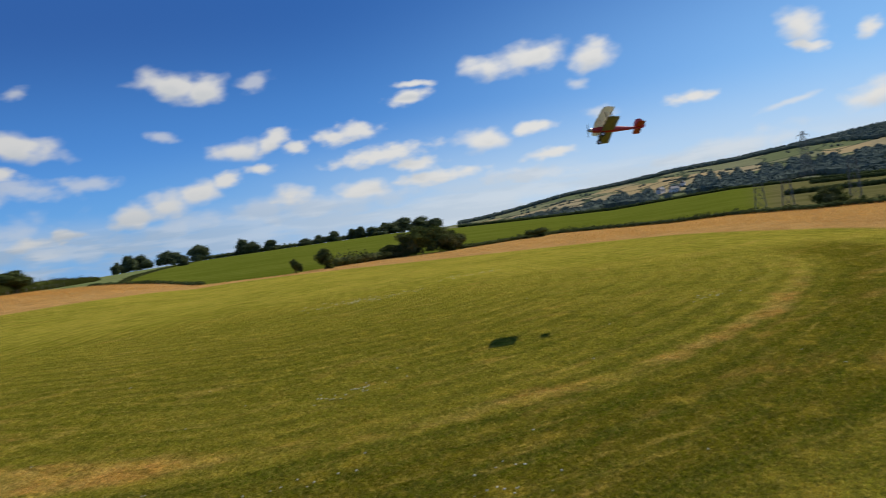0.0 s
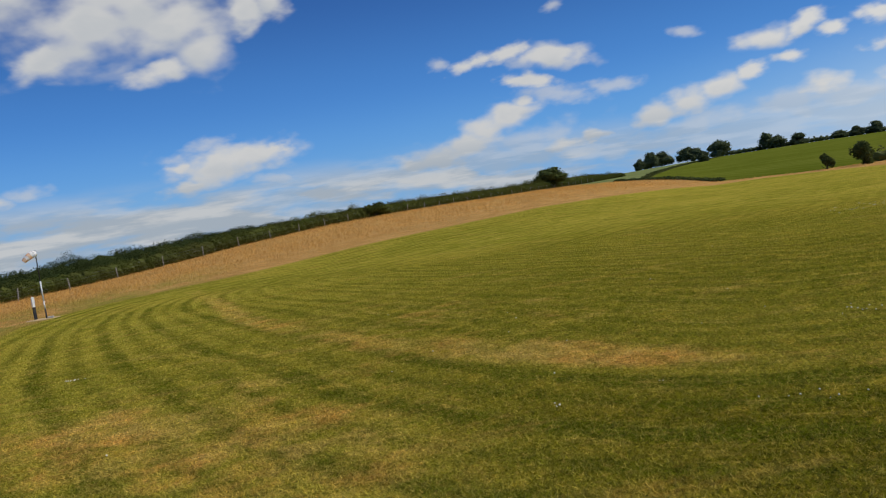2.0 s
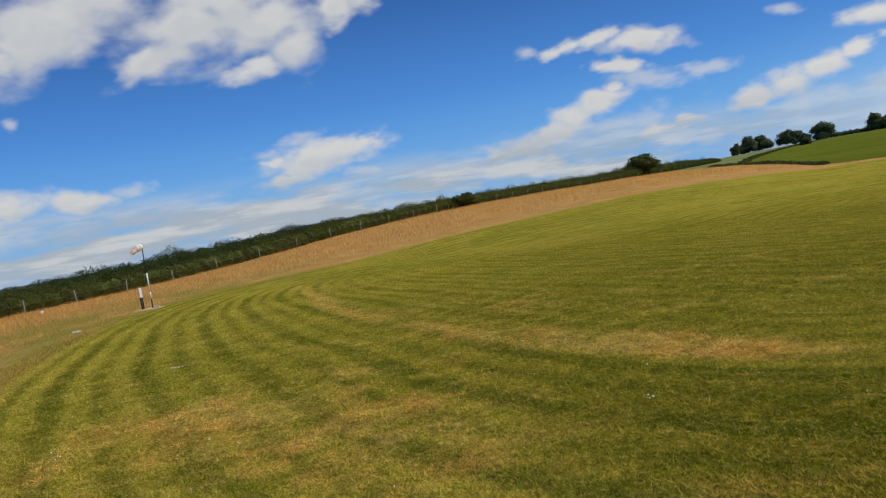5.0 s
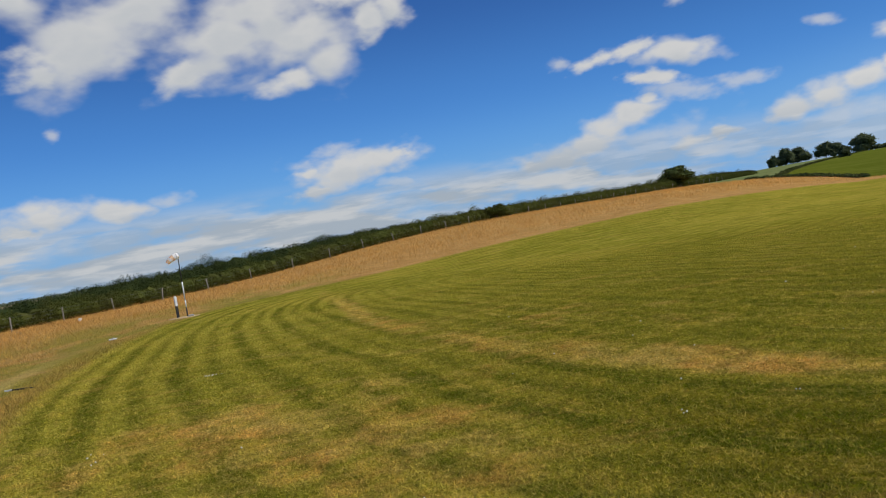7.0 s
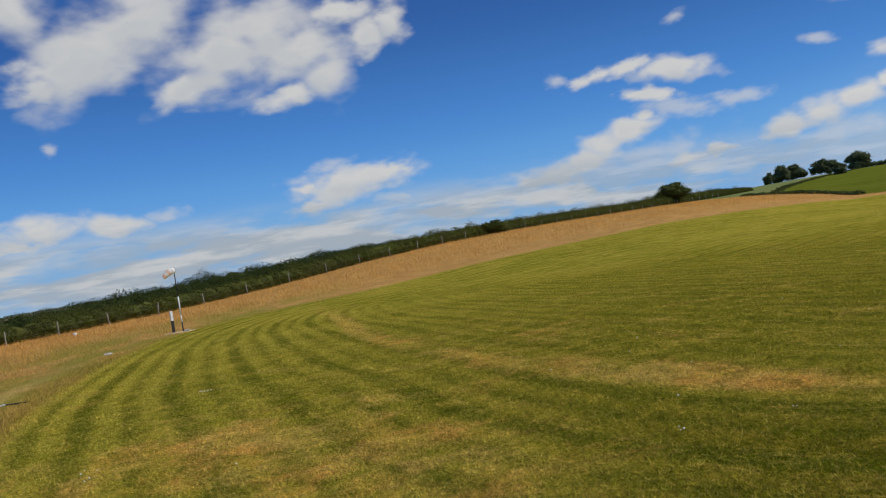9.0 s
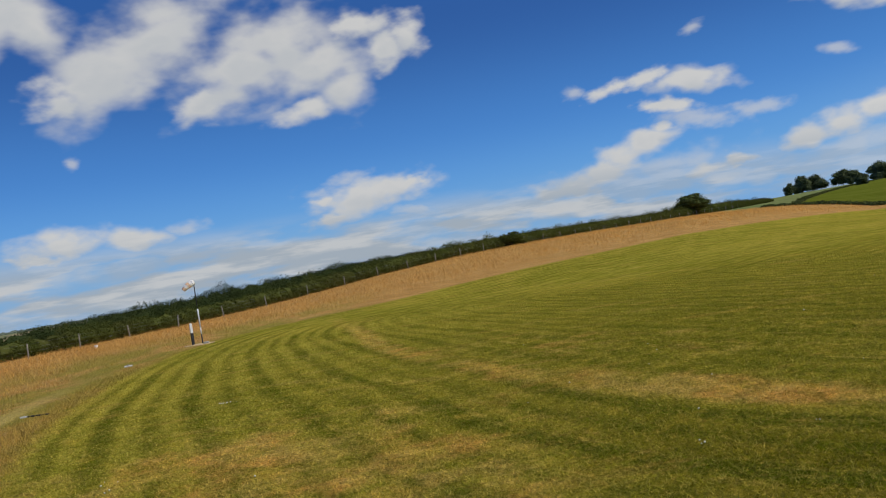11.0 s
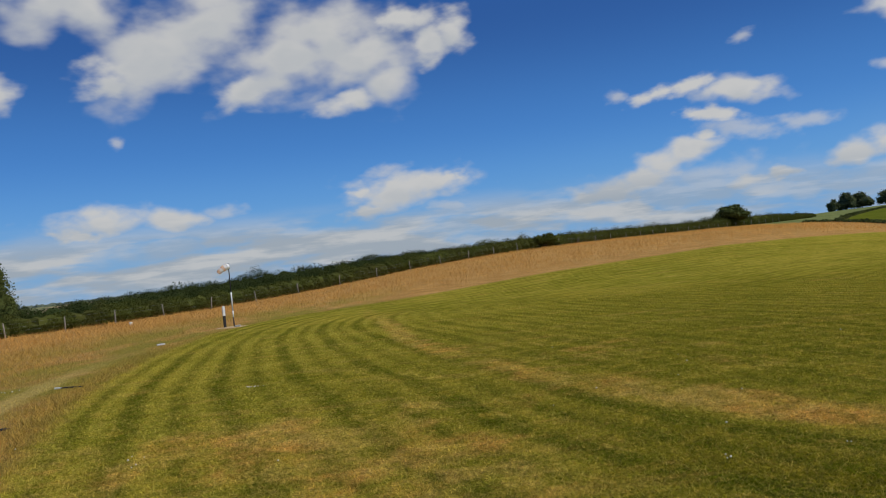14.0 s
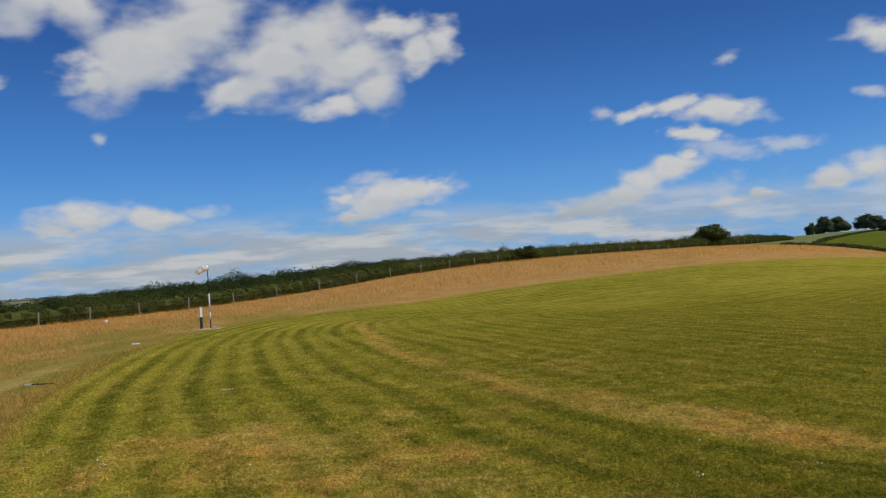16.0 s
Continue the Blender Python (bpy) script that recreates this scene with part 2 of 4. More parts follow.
# ---------------------------------------------------------------- materials
def material(name, build, rough=0.8, metal=0.0, spec=0.3, bump=0.0, bump_scale=20.0, through_light=0.0):
    """A node material: build(n, where) gives the colour socket; bump adds fine relief."""
    m = bpy.data.materials.new(name)
    m.use_nodes = True
    n = Nodes(m.node_tree)
    where = n.add("ShaderNodeTexCoord").outputs["Object"]
    b = n.add("ShaderNodeBsdfPrincipled")
    n.put(b.inputs["Base Color"], build(n, where))
    b.inputs["Roughness"].default_value, b.inputs["Metallic"].default_value = rough, metal
    b.inputs["Specular IOR Level"].default_value = spec
    if bump:
        k = n.add("ShaderNodeBump")
        k.inputs["Strength"].default_value, k.inputs["Distance"].default_value = 1.0, bump
        n.link(n.noise(where, bump_scale, 4.0, 0.6), k.inputs["Height"])
        n.link(k.outputs[0], b.inputs["Normal"])
    out = b.outputs[0]
    if through_light:
        t = n.add("ShaderNodeBsdfTranslucent")
        n.put(t.inputs[0], b.inputs["Base Color"].links[0].from_socket)
        mixed = n.add("ShaderNodeMixShader")
        mixed.inputs[0].default_value = through_light
        n.link(out, mixed.inputs[1]), n.link(t.outputs[0], mixed.inputs[2])
        out = mixed.outputs[0]
    n.link(out, n.add("ShaderNodeOutputMaterial").inputs[0])
    return m


def two_tone(a, b, scale, lo=0.35, hi=0.65, fine=0.25):
    """Colour that drifts between two tones at one size and is speckled at a smaller one."""
    def build(n, where):
        c = n.mix(n.ramp(n.noise(where, scale, 4.0), lo, hi), a, b)
        return n.mix(n.ramp(n.noise(where, scale * 9, 3.0), 0.3, 0.75, 0.0, fine), c, tuple(v * 0.45 for v in a))
    return build


def leafy(a, b, c):
    """Foliage: each leaf or clump takes its own green, with broad drifts of tone."""
    def build(n, where):
        own = n.add("ShaderNodeNewGeometry").outputs["Random Per Island"]
        col = n.mix(own, a, b)
        return n.mix(n.ramp(n.noise(where, 0.5, 3.0), 0.4, 0.7), col, c)
    return build


LEAF_HEDGE = material("hedge_leaves", leafy((0.062, 0.078, 0.015), (0.116, 0.128, 0.028), (0.094, 0.098, 0.024)), 0.9, spec=0.03, through_light=0.3)
LEAF_DARK = material("tree_leaves", leafy((0.060, 0.078, 0.022), (0.118, 0.138, 0.040), (0.080, 0.100, 0.032)), 0.9, spec=0.03, through_light=0.3)
LEAF_BELT = material("belt_leaves", leafy((0.036, 0.054, 0.016), (0.068, 0.088, 0.025), (0.050, 0.067, 0.021)), 0.9, spec=0.03, through_light=0.3)
# tree green lightened and greyed to stand for haze over the crest
LEAF_CREST_HAZED = material("crest_leaves_hazed", leafy((0.080, 0.098, 0.044), (0.140, 0.160, 0.074), (0.100, 0.120, 0.058)), 0.95, spec=0.0, through_light=0.3)
LEAF_SHRUB = material("shrub_leaves", leafy((0.060, 0.078, 0.016), (0.125, 0.140, 0.034), (0.14, 0.14, 0.055)), 0.9, spec=0.03, through_light=0.2)
# pale blue-grey green: the haze of distance is mixed into the leaf colour
LEAF_FAR_HAZED = material("far_leaves_hazed", leafy((0.092, 0.114, 0.088), (0.150, 0.172, 0.120), (0.116, 0.138, 0.104)), 0.95, spec=0.0)
BARK = material("bark", two_tone((0.10, 0.075, 0.05), (0.17, 0.14, 0.10), 6.0), 0.9, bump=0.02, bump_scale=30)
POST_WOOD = material("weathered_post_wood", two_tone((0.27, 0.24, 0.19), (0.40, 0.36, 0.30), 5.0), 0.85, bump=0.004, bump_scale=60)
GALVANISED = material("galvanised_steel", two_tone((0.35, 0.36, 0.37), (0.5, 0.5, 0.5), 8.0), 0.45, 0.8)
STEEL_FAR = material("pylon_steel", two_tone((0.15, 0.145, 0.115), (0.22, 0.21, 0.18), 2.0), 0.65)
PAINT_WHITE = material("white_paint", two_tone((0.76, 0.75, 0.71), (0.84, 0.83, 0.80), 6.0, fine=0.12), 0.5)
PAINT_BLACK = material("black_paint", two_tone((0.022, 0.022, 0.024), (0.05, 0.048, 0.045), 6.0), 0.6)
SOCK_ORANGE = material("faded_orange_nylon", two_tone((0.93, 0.58, 0.34), (0.95, 0.68, 0.46), 4.0, fine=0.06), 0.7, through_light=0.35)
SOCK_CREAM = material("cream_nylon", two_tone((0.97, 0.95, 0.89), (0.98, 0.97, 0.93), 4.0, fine=0.05), 0.7, through_light=0.35)
CONCRETE = material("dusty_concrete", two_tone((0.36, 0.33, 0.27), (0.48, 0.45, 0.38), 3.0), 0.9, bump=0.006, bump_scale=40)
SCUFFED_EARTH = material("scuffed_dry_earth", two_tone((0.46, 0.31, 0.14), (0.60, 0.44, 0.23), 2.0), 0.95, bump=0.02, bump_scale=18)
PLASTIC_WHITE = material("white_plastic", two_tone((0.78, 0.78, 0.76), (0.86, 0.86, 0.84), 5.0, fine=0.1), 0.4)
FABRIC_RED = material("red_covering", two_tone((0.36, 0.014, 0.016), (0.46, 0.024, 0.024), 4.0, fine=0.15), 0.35, spec=0.5)
# wing covering darkened to olive: the shade on the lower wing's underside
FABRIC_SHADED = material("shaded_covering", two_tone((0.20, 0.19, 0.10), (0.27, 0.25, 0.14), 4.0, fine=0.12), 0.45, spec=0.4, through_light=0.08)
FABRIC_CREAM = material("cream_covering", two_tone((0.68, 0.68, 0.60), (0.76, 0.76, 0.68), 4.0, fine=0.12), 0.4, spec=0.5, through_light=0.4)
TRIM_DARK = material("dark_trim", two_tone((0.02, 0.02, 0.022), (0.04, 0.04, 0.04), 8.0), 0.45)
RUBBER = material("black_rubber", two_tone((0.015, 0.015, 0.015), (0.03, 0.03, 0.03), 20.0), 0.8)
METAL_DULL = material("dull_metal", two_tone((0.35, 0.35, 0.36), (0.5, 0.5, 0.5), 12.0), 0.35, 0.9)
WALL_WHITE = material("white_render", two_tone((0.70, 0.69, 0.65), (0.8, 0.79, 0.76), 0.6, fine=0.1), 0.8)
ROOF_SLATE = material("slate_roof", two_tone((0.10, 0.10, 0.11), (0.17, 0.16, 0.16), 1.2), 0.7)
GLASS_DARK = material("window_glass", lambda n, w: n.mix(n.noise(w, 2.0), (0.02, 0.025, 0.03), (0.05, 0.06, 0.07)), 0.1, spec=0.6)
PETAL = material("white_petals", two_tone((0.80, 0.76, 0.62), (0.86, 0.82, 0.68), 30.0, fine=0.1), 0.9, spec=0.05)


def attribute(n, name):
    a = n.add("ShaderNodeAttribute")
    a.attribute_name = name
    return a.outputs["Fac"]


def grass_colour(n, where, blades=0.0, uneven=0.62):
    """Mown turf with the mower's rounds and scorched bands, going over into dry meadow outside the mown edge."""
    edge = attribute(n, "edge")
    wander = n.math("MULTIPLY", n.math("SUBTRACT", n.noise(where, 0.3, 3.0), 0.5), 0.3)
    edge = n.math("ADD", edge, wander)
    flat = n.add("ShaderNodeSeparateXYZ")
    n.link(where, flat.inputs[0])
    # drawn out along the mower's rounds: close together across them, long along them
    round_way = n.add("ShaderNodeCombineXYZ")
    n.link(n.math("MULTIPLY", flat.outputs[0], 0.30), round_way.inputs[0])
    n.link(n.math("MULTIPLY", flat.outputs[1], 0.30), round_way.inputs[1])
    n.link(n.math("MULTIPLY", edge, 2.6), round_way.inputs[2])
    drawn = n.noise(round_way.outputs[0], 1.0, 4.0, 0.62)
    drawn_fine = n.noise(round_way.outputs[0], 2.7, 5.0, 0.68)
    clump = n.noise(where, 1.3, 5.0, 0.65)
    turf = n.mix(n.ramp(clump, 0.32, 0.68), (0.205, 0.206, 0.022), (0.315, 0.288, 0.050))
    turf = n.mix(n.ramp(n.noise(where, 0.17, 4.0), 0.38, 0.68, 0.0, 0.6), turf, (0.405, 0.335, 0.060))
    lush = n.ramp(n.vec("DISTANCE", n.vec("ADD", where, n.vec("SCALE", n.noise(where, 0.5, 3.0, 0.6, "Color"), scale=3.0)), (7.2, 11.0, 1.5)), 13.0, 3.0)
    turf = n.mix(n.math("MULTIPLY", lush, 0.50), turf, (0.128, 0.124, 0.008))
    sappy = n.ramp(n.vec("DISTANCE", n.vec("ADD", n.vec("MULTIPLY", where, (1.0, 1.0, 0.0)), n.vec("SCALE", n.noise(where, 0.2, 3.0, 0.6, "Color"), scale=6.0)), (14.0, 23.0, 3.0)), 22.0, 5.0)
    turf = n.mix(n.math("MULTIPLY", sappy, 0.55), turf, (0.150, 0.147, 0.011))
    # a well-watered round on the near side, just inside the scorched one
    moist = n.math("MULTIPLY", n.ramp(n.math("ABSOLUTE", n.math("SUBTRACT", edge, 4.4)), 1.9, 0.7), n.math("MULTIPLY", n.ramp(flat.outputs[0], 0.0, 2.4), n.ramp(flat.outputs[1], 13.0, 8.0)))
    turf = n.mix(n.math("MULTIPLY", moist, 0.9), turf, (0.110, 0.106, 0.005))
    # the mower's rounds: narrow ones, every other one darker, some of them missed
    narrow = n.math("SINE", n.math("MULTIPLY_ADD", edge, 2 * math.pi / 0.61, 3.836))
    paired = n.math("SINE", n.math("MULTIPLY_ADD", edge, 2 * math.pi / 1.22, 2.704))
    stripe = n.math("ADD", narrow, n.math("MULTIPLY", paired, 0.45))
    stripe = n.math("ADD", stripe, n.math("MULTIPLY", n.math("SUBTRACT", drawn, 0.5), n.ramp(n.math("ADD", flat.outputs[0], edge), -2.0, 16.0, 1.8, 6.0)))
    strength = n.math("MULTIPLY", n.ramp(n.noise(where, 0.2, 2.0), 0.3, 0.58, 0.5, 1.0), n.math("MULTIPLY", n.ramp(edge, 9.0, 5.0, 0.7, 1.0), n.ramp(flat.outputs[0], 6.0, 27.0, 1.0, 0.35)))
    turf = n.mix(n.math("MULTIPLY", n.math("MULTIPLY", n.ramp(stripe, -1.0, 1.4), strength), 0.84), turf, (0.076, 0.096, 0.005))
    # straw left lying in rows
    rows = n.math("MULTIPLY", n.ramp(drawn_fine, 0.54, 0.70, 0.0, 0.55), n.ramp(n.noise(where, 0.45, 3.0), 0.38, 0.6, 0.25, 1.0))
    turf = n.mix(rows, turf, (0.52, 0.385, 0.105))
    band = n.ramp(n.math("ADD", attribute(n, "scorch"), n.math("MULTIPLY", n.math("SUBTRACT", n.noise(where, 1.5, 7.0, 0.80), 0.52), 2.7)), 0.25, 1.0)
    band = n.math("MULTIPLY", n.math("MULTIPLY", band, n.ramp(attribute(n, "scorch"), 0.02, 0.25)), n.ramp(n.noise(where, 0.42, 3.0), 0.32, 0.52, 0.55, 1.0))
    spots = n.ramp(n.noise(n.vec("MULTIPLY", where, (0.45, 1.4, 1.0)), 1.0, 6.0, 0.7), 0.53, 0.68, 0.0, 0.62)
    dry = n.math("MAXIMUM", band, n.math("MULTIPLY", spots, 0.7))
    dry = n.math("MULTIPLY", dry, n.ramp(n.noise(where, 7.0, 4.0, 0.75), 0.25, 0.62, 0.40, 1.0))
    tan = n.mix(n.ramp(n.noise(where, 0.9, 3.0), 0.4, 0.62), (0.56, 0.375, 0.145), (0.57, 0.295, 0.105))
    turf = n.mix(n.math("MULTIPLY", dry, 0.74), turf, tan)
    straw = n.ramp(n.noise(where, 15.0, 4.0, 0.75), 0.50, 0.66, 0.0, 0.36)
    turf = n.mix(straw, turf, (0.50, 0.350, 0.105))
    tufts = n.noise(where, 4.0, 6.0, 0.78)
    turf = n.mix(n.ramp(tufts, 0.45, 0.62, 0.0, 0.60), turf, n.mix(1.0, turf, (0.46, 0.52, 0.40), "MULTIPLY"))
    turf = n.mix(n.ramp(n.noise(where, 1.9, 5.0, 0.7), 0.54, 0.68, 0.0, 0.40), turf, (0.44, 0.330, 0.055))
    turf = n.mix(1.0, turf, (1.18, 1.10, 0.86), "MULTIPLY")
    # long dry meadow, greener next to the mown edge
    meadow = n.mix(n.ramp(n.noise(where, 0.6, 5.0), 0.3, 0.7), (0.435, 0.236, 0.078), (0.525, 0.303, 0.108))
    green = n.math("MULTIPLY", n.ramp(edge, -11.0, -1.5), n.ramp(n.noise(n.vec("MULTIPLY", where, (1.0, 0.5, 1.0)), 0.45, 5.0, 0.65), 0.34, 0.58))
    green = n.math("MULTIPLY", green, n.ramp(flat.outputs[0], -4.0, -9.0))
    meadow = n.mix(n.math("MULTIPLY", green, 0.95), meadow, (0.270, 0.228, 0.044))
    meadow = n.mix(n.ramp(n.noise(where, 0.1, 3.0), 0.55, 0.75, 0.0, 0.35), meadow, (0.40, 0.25, 0.09))
    # an old wheel track through the rough
    lane = n.math("ABSOLUTE", n.math("ADD", n.math("ADD", edge, 1.45), n.math("MULTIPLY", n.math("SUBTRACT", n.noise(where, 0.9, 3.0), 0.5), 0.9)))
    lane = n.math("MULTIPLY", n.ramp(lane, 0.5, 0.12), n.math("MULTIPLY", n.ramp(flat.outputs[0], -4.5, -6.0), n.ramp(flat.outputs[1], 26.0, 13.0)))
    meadow = n.mix(n.math("MULTIPLY", lane, 0.75), meadow, (0.54, 0.385, 0.125))
    # a taller brown fringe that the mower has left
    fringe = n.math("MULTIPLY", n.ramp(n.math("ABSOLUTE", n.math("ADD", edge, 0.35)), 0.6, 0.2), n.math("MULTIPLY", n.ramp(flat.outputs[0], -3.5, -5.0), n.ramp(n.noise(where, 1.2, 3.0), 0.38, 0.6)))
    frayed = n.math("ADD", edge, n.math("MULTIPLY", n.math("SUBTRACT", n.noise(where, 1.8, 5.0, 0.7), 0.5), 1.3))
    both = n.mix(n.ramp(frayed, -0.55, 0.3), meadow, turf)
    both = n.mix(n.math("MULTIPLY", fringe, 0.6), both, (0.30, 0.205, 0.055))
    if blades:
        own = n.add("ShaderNodeNewGeometry").outputs["Random Per Island"]
        both = n.mix(n.ramp(own, 0.0, 1.0, 0.0, blades, "LINEAR"), both, n.mix(0.5, both, (0.58, 0.46, 0.18)))
        both = n.mix(n.ramp(n.math("FRACT", n.math("MULTIPLY", own, 17.3)), 0.25, 0.75, 0.0, uneven), n.mix(1.0, both, (1.20, 1.18, 1.08), "MULTIPLY"), n.mix(1.0, both, (0.46, 0.48, 0.38), "MULTIPLY"))
        return n.mix(1.0, both, (1.40, 1.39, 1.16), "MULTIPLY")
    # fine dark speckle: shadows between the blades, painted into the ground colour
    grain = n.noise(where, 22.0, 4.0, 0.75)
    both = n.mix(1.0, both, (1.29, 1.29, 1.24), "MULTIPLY")
    return n.mix(n.ramp(grain, 0.40, 0.62, 0.0, 0.82), both, n.mix(1.0, both, (0.36, 0.38, 0.30), "MULTIPLY"))


def blade_material(name, pale, clear=0.3, uneven=0.62):
    return material(name, lambda n, where: grass_colour(n, where, pale, uneven), 0.9, spec=0.0, through_light=clear)


def ground_material():
    m = bpy.data.materials.new("land")
    m.use_nodes = True
    n = Nodes(m.node_tree)
    where = n.add("ShaderNodeTexCoord").outputs["Object"]
    crop, pale, hill = attribute(n, "crop"), attribute(n, "pale"), attribute(n, "hill")
    near = grass_colour(n, where)
    # green crop, drilled in faint rows, and the paler field beside it
    rows = n.add("ShaderNodeTexWave")
    n.put(rows.inputs["Vector"], where)
    rows.inputs["Scale"].default_value, rows.inputs["Distortion"].default_value = 0.10, 1.5
    leaf = n.mix(n.ramp(n.noise(where, 0.05, 5.0, 0.65), 0.3, 0.7), (0.108, 0.126, 0.014), (0.146, 0.158, 0.022))
    leaf = n.mix(n.math("MULTIPLY", rows.outputs[1], 0.25), leaf, (0.06, 0.088, 0.003))
    leaf = n.mix(n.ramp(n.noise(where, 0.35, 4.0, 0.7), 0.4, 0.75, 0.0, 0.35), leaf, (0.055, 0.075, 0.004))
    fallow = n.mix(n.ramp(n.noise(where, 0.06, 4.0), 0.35, 0.65), (0.145, 0.175, 0.055), (0.185, 0.205, 0.075))
    field = n.mix(n.ramp(pale, 0.42, 0.58), leaf, fallow)
    # rough olive pasture beyond the masts
    level = n.add("ShaderNodeSeparateXYZ")
    n.link(where, level.inputs[0])
    side = n.math("MULTIPLY", n.math("ARCTAN2", level.outputs[0], level.outputs[1]), 57.2958)
    side = n.math("ADD", side, n.math("MULTIPLY", n.math("SUBTRACT", n.noise(where, 0.03, 3.0), 0.5), 1.5))
    grazed = n.mix(n.ramp(n.noise(where, 0.08, 5.0, 0.65), 0.35, 0.65), (0.105, 0.100, 0.030), (0.150, 0.132, 0.048))
    field = n.mix(n.ramp(side, 66.5, 69.0), field, grazed)
    # patchwork of fields on the far hill
    cells, lines = n.add("ShaderNodeTexVoronoi"), n.add("ShaderNodeTexVoronoi")
    lines.feature = "DISTANCE_TO_EDGE"
    spread = n.vec("ADD", n.vec("MULTIPLY", where, (1.0, 1.0, 0.0)), n.vec("SCALE", n.noise(where, 0.004, 3.0, 0.5, "Color"), scale=120.0))
    flat = n.add("ShaderNodeSeparateXYZ")
    n.link(spread, flat.inputs[0])
    bear = n.math("MULTIPLY", n.math("ARCTAN2", flat.outputs[0], flat.outputs[1]), 57.2958)
    reach = n.vec("LENGTH", spread)
    # the fields run up the slope, long and narrow
    plots = n.add("ShaderNodeCombineXYZ")
    n.link(n.math("MULTIPLY", bear, 26.0), plots.inputs[0])
    n.link(n.math("MULTIPLY", reach, 0.30), plots.inputs[1])
    for v in (cells, lines):
        n.put(v.inputs["Vector"], plots.outputs[0])
        v.inputs["Scale"].default_value = 0.0085
    pick = n.add("ShaderNodeSeparateColor")
    n.link(cells.outputs["Color"], pick.inputs[0])
    farm = n.mix(n.ramp(pick.outputs[0], 0.36, 0.44), (0.145, 0.165, 0.075), (0.205, 0.205, 0.105))
    farm = n.mix(n.ramp(pick.outputs[1], 0.78, 0.80), farm, (0.34, 0.275, 0.15))
    # stubble fields on the hillside: bearing, distance, half width, half depth, slant
    for b0, d0, half, deep, slant in ((59.3, 1680, 2.6, 210, -105), (62.6, 1700, 2.0, 130, -55), (72.0, 1530, 1.4, 110, -30), (72.1, 1290, 0.5, 70, -40), (48.6, 1800, 1.5, 90, 0)):
        off = n.math("SUBTRACT", bear, b0)
        deepness = n.math("ABSOLUTE", n.math("SUBTRACT", n.math("SUBTRACT", reach, d0), n.math("MULTIPLY", off, slant)))
        inside = n.math("MULTIPLY", n.ramp(n.math("ABSOLUTE", off), half, half - 0.08), n.ramp(deepness, deep, deep - 12))
        farm = n.mix(inside, farm, (0.40, 0.295, 0.145))
    farm = n.mix(n.ramp(n.noise(where, 0.02, 4.0), 0.35, 0.7, 0.0, 0.25), farm, (0.08, 0.095, 0.03))
    farm = n.mix(n.ramp(lines.outputs["Distance"], 0.028, 0.016), farm, (0.055, 0.07, 0.04))
    colour = n.mix(n.ramp(crop, 0.45, 0.55), near, field)
    colour = n.mix(n.ramp(hill, 0.4, 0.6), colour, farm)
    b = n.add("ShaderNodeBsdfPrincipled")
    n.link(colour, b.inputs["Base Color"])
    b.inputs["Roughness"].default_value, b.inputs["Specular IOR Level"].default_value = 1.0, 0.0
    k = n.add("ShaderNodeBump")
    k.inputs["Distance"].default_value = 0.08
    n.link(n.math("ADD", n.noise(where, 11.0, 5.0, 0.75), n.noise(where, 1.3, 4.0, 0.65)), k.inputs["Height"])
    n.link(k.outputs[0], b.inputs["Normal"])
    n.link(b.outputs[0], n.add("ShaderNodeOutputMaterial").inputs[0])
    return m


# ---------------------------------------------------------------- mesh helpers
def mesh_from(name, verts, faces, mat, flat=True):
    """A mesh from arrays of vertices and of faces that all have the same number of corners."""
    verts, faces = np.asarray(verts, np.float32).reshape(-1, 3), np.asarray(faces, np.int32)
    me = bpy.data.meshes.new(name)
    k = faces.shape[1]
    me.vertices.add(len(verts)), me.loops.add(faces.size), me.polygons.add(len(faces))
    me.vertices.foreach_set("co", verts.ravel())
    me.loops.foreach_set("vertex_index", faces.ravel())
    me.polygons.foreach_set("loop_start", np.arange(0, faces.size, k, dtype=np.int32))
    me.polygons.foreach_set("use_smooth", np.full(len(faces), not flat))
    me.update(calc_edges=True)
    me.materials.append(mat)
    return me


def part(name, bm, mat, parent, label="", smooth_faces=False):
    """Link a bmesh or a ready mesh as one part of a thing."""
    if isinstance(bm, bmesh.types.BMesh):
        me = bpy.data.meshes.new(name)
        for f in bm.faces:
            f.smooth = smooth_faces
        bm.to_mesh(me)
        bm.free()
        me.materials.append(mat)
    else:
        me = bm
    ob = new(name, me)
    ob.parent = parent
    if label:
        ob["label"] = label
    return ob


def thing(name, m, label, category, group="", kind=""):
    ob = new(name)
    ob.empty_display_size = 0.2
    ob.matrix_world = m
    return tagged(ob, label, category, group, kind)


def tube(bm, a, b, ra, rb=None, sides=8, caps=True):
    """A tapered round bar from a to b."""
    a, b = Vector(a), Vector(b)
    rb = ra if rb is None else rb
    turn = (b - a).to_track_quat("Z", "Y").to_matrix()
    rings = []
    for p, r in ((a, ra), (b, rb)):
        rings.append([bm.verts.new(p + turn @ Vector((r * math.cos(i * 2 * math.pi / sides), r * math.sin(i * 2 * math.pi / sides), 0))) for i in range(sides)])
    for i in range(sides):
        j = (i + 1) % sides
        bm.faces.new((rings[0][i], rings[0][j], rings[1][j], rings[1][i]))
    if caps:
        bm.faces.new(rings[0][::-1]), bm.faces.new(rings[1])
    return bm


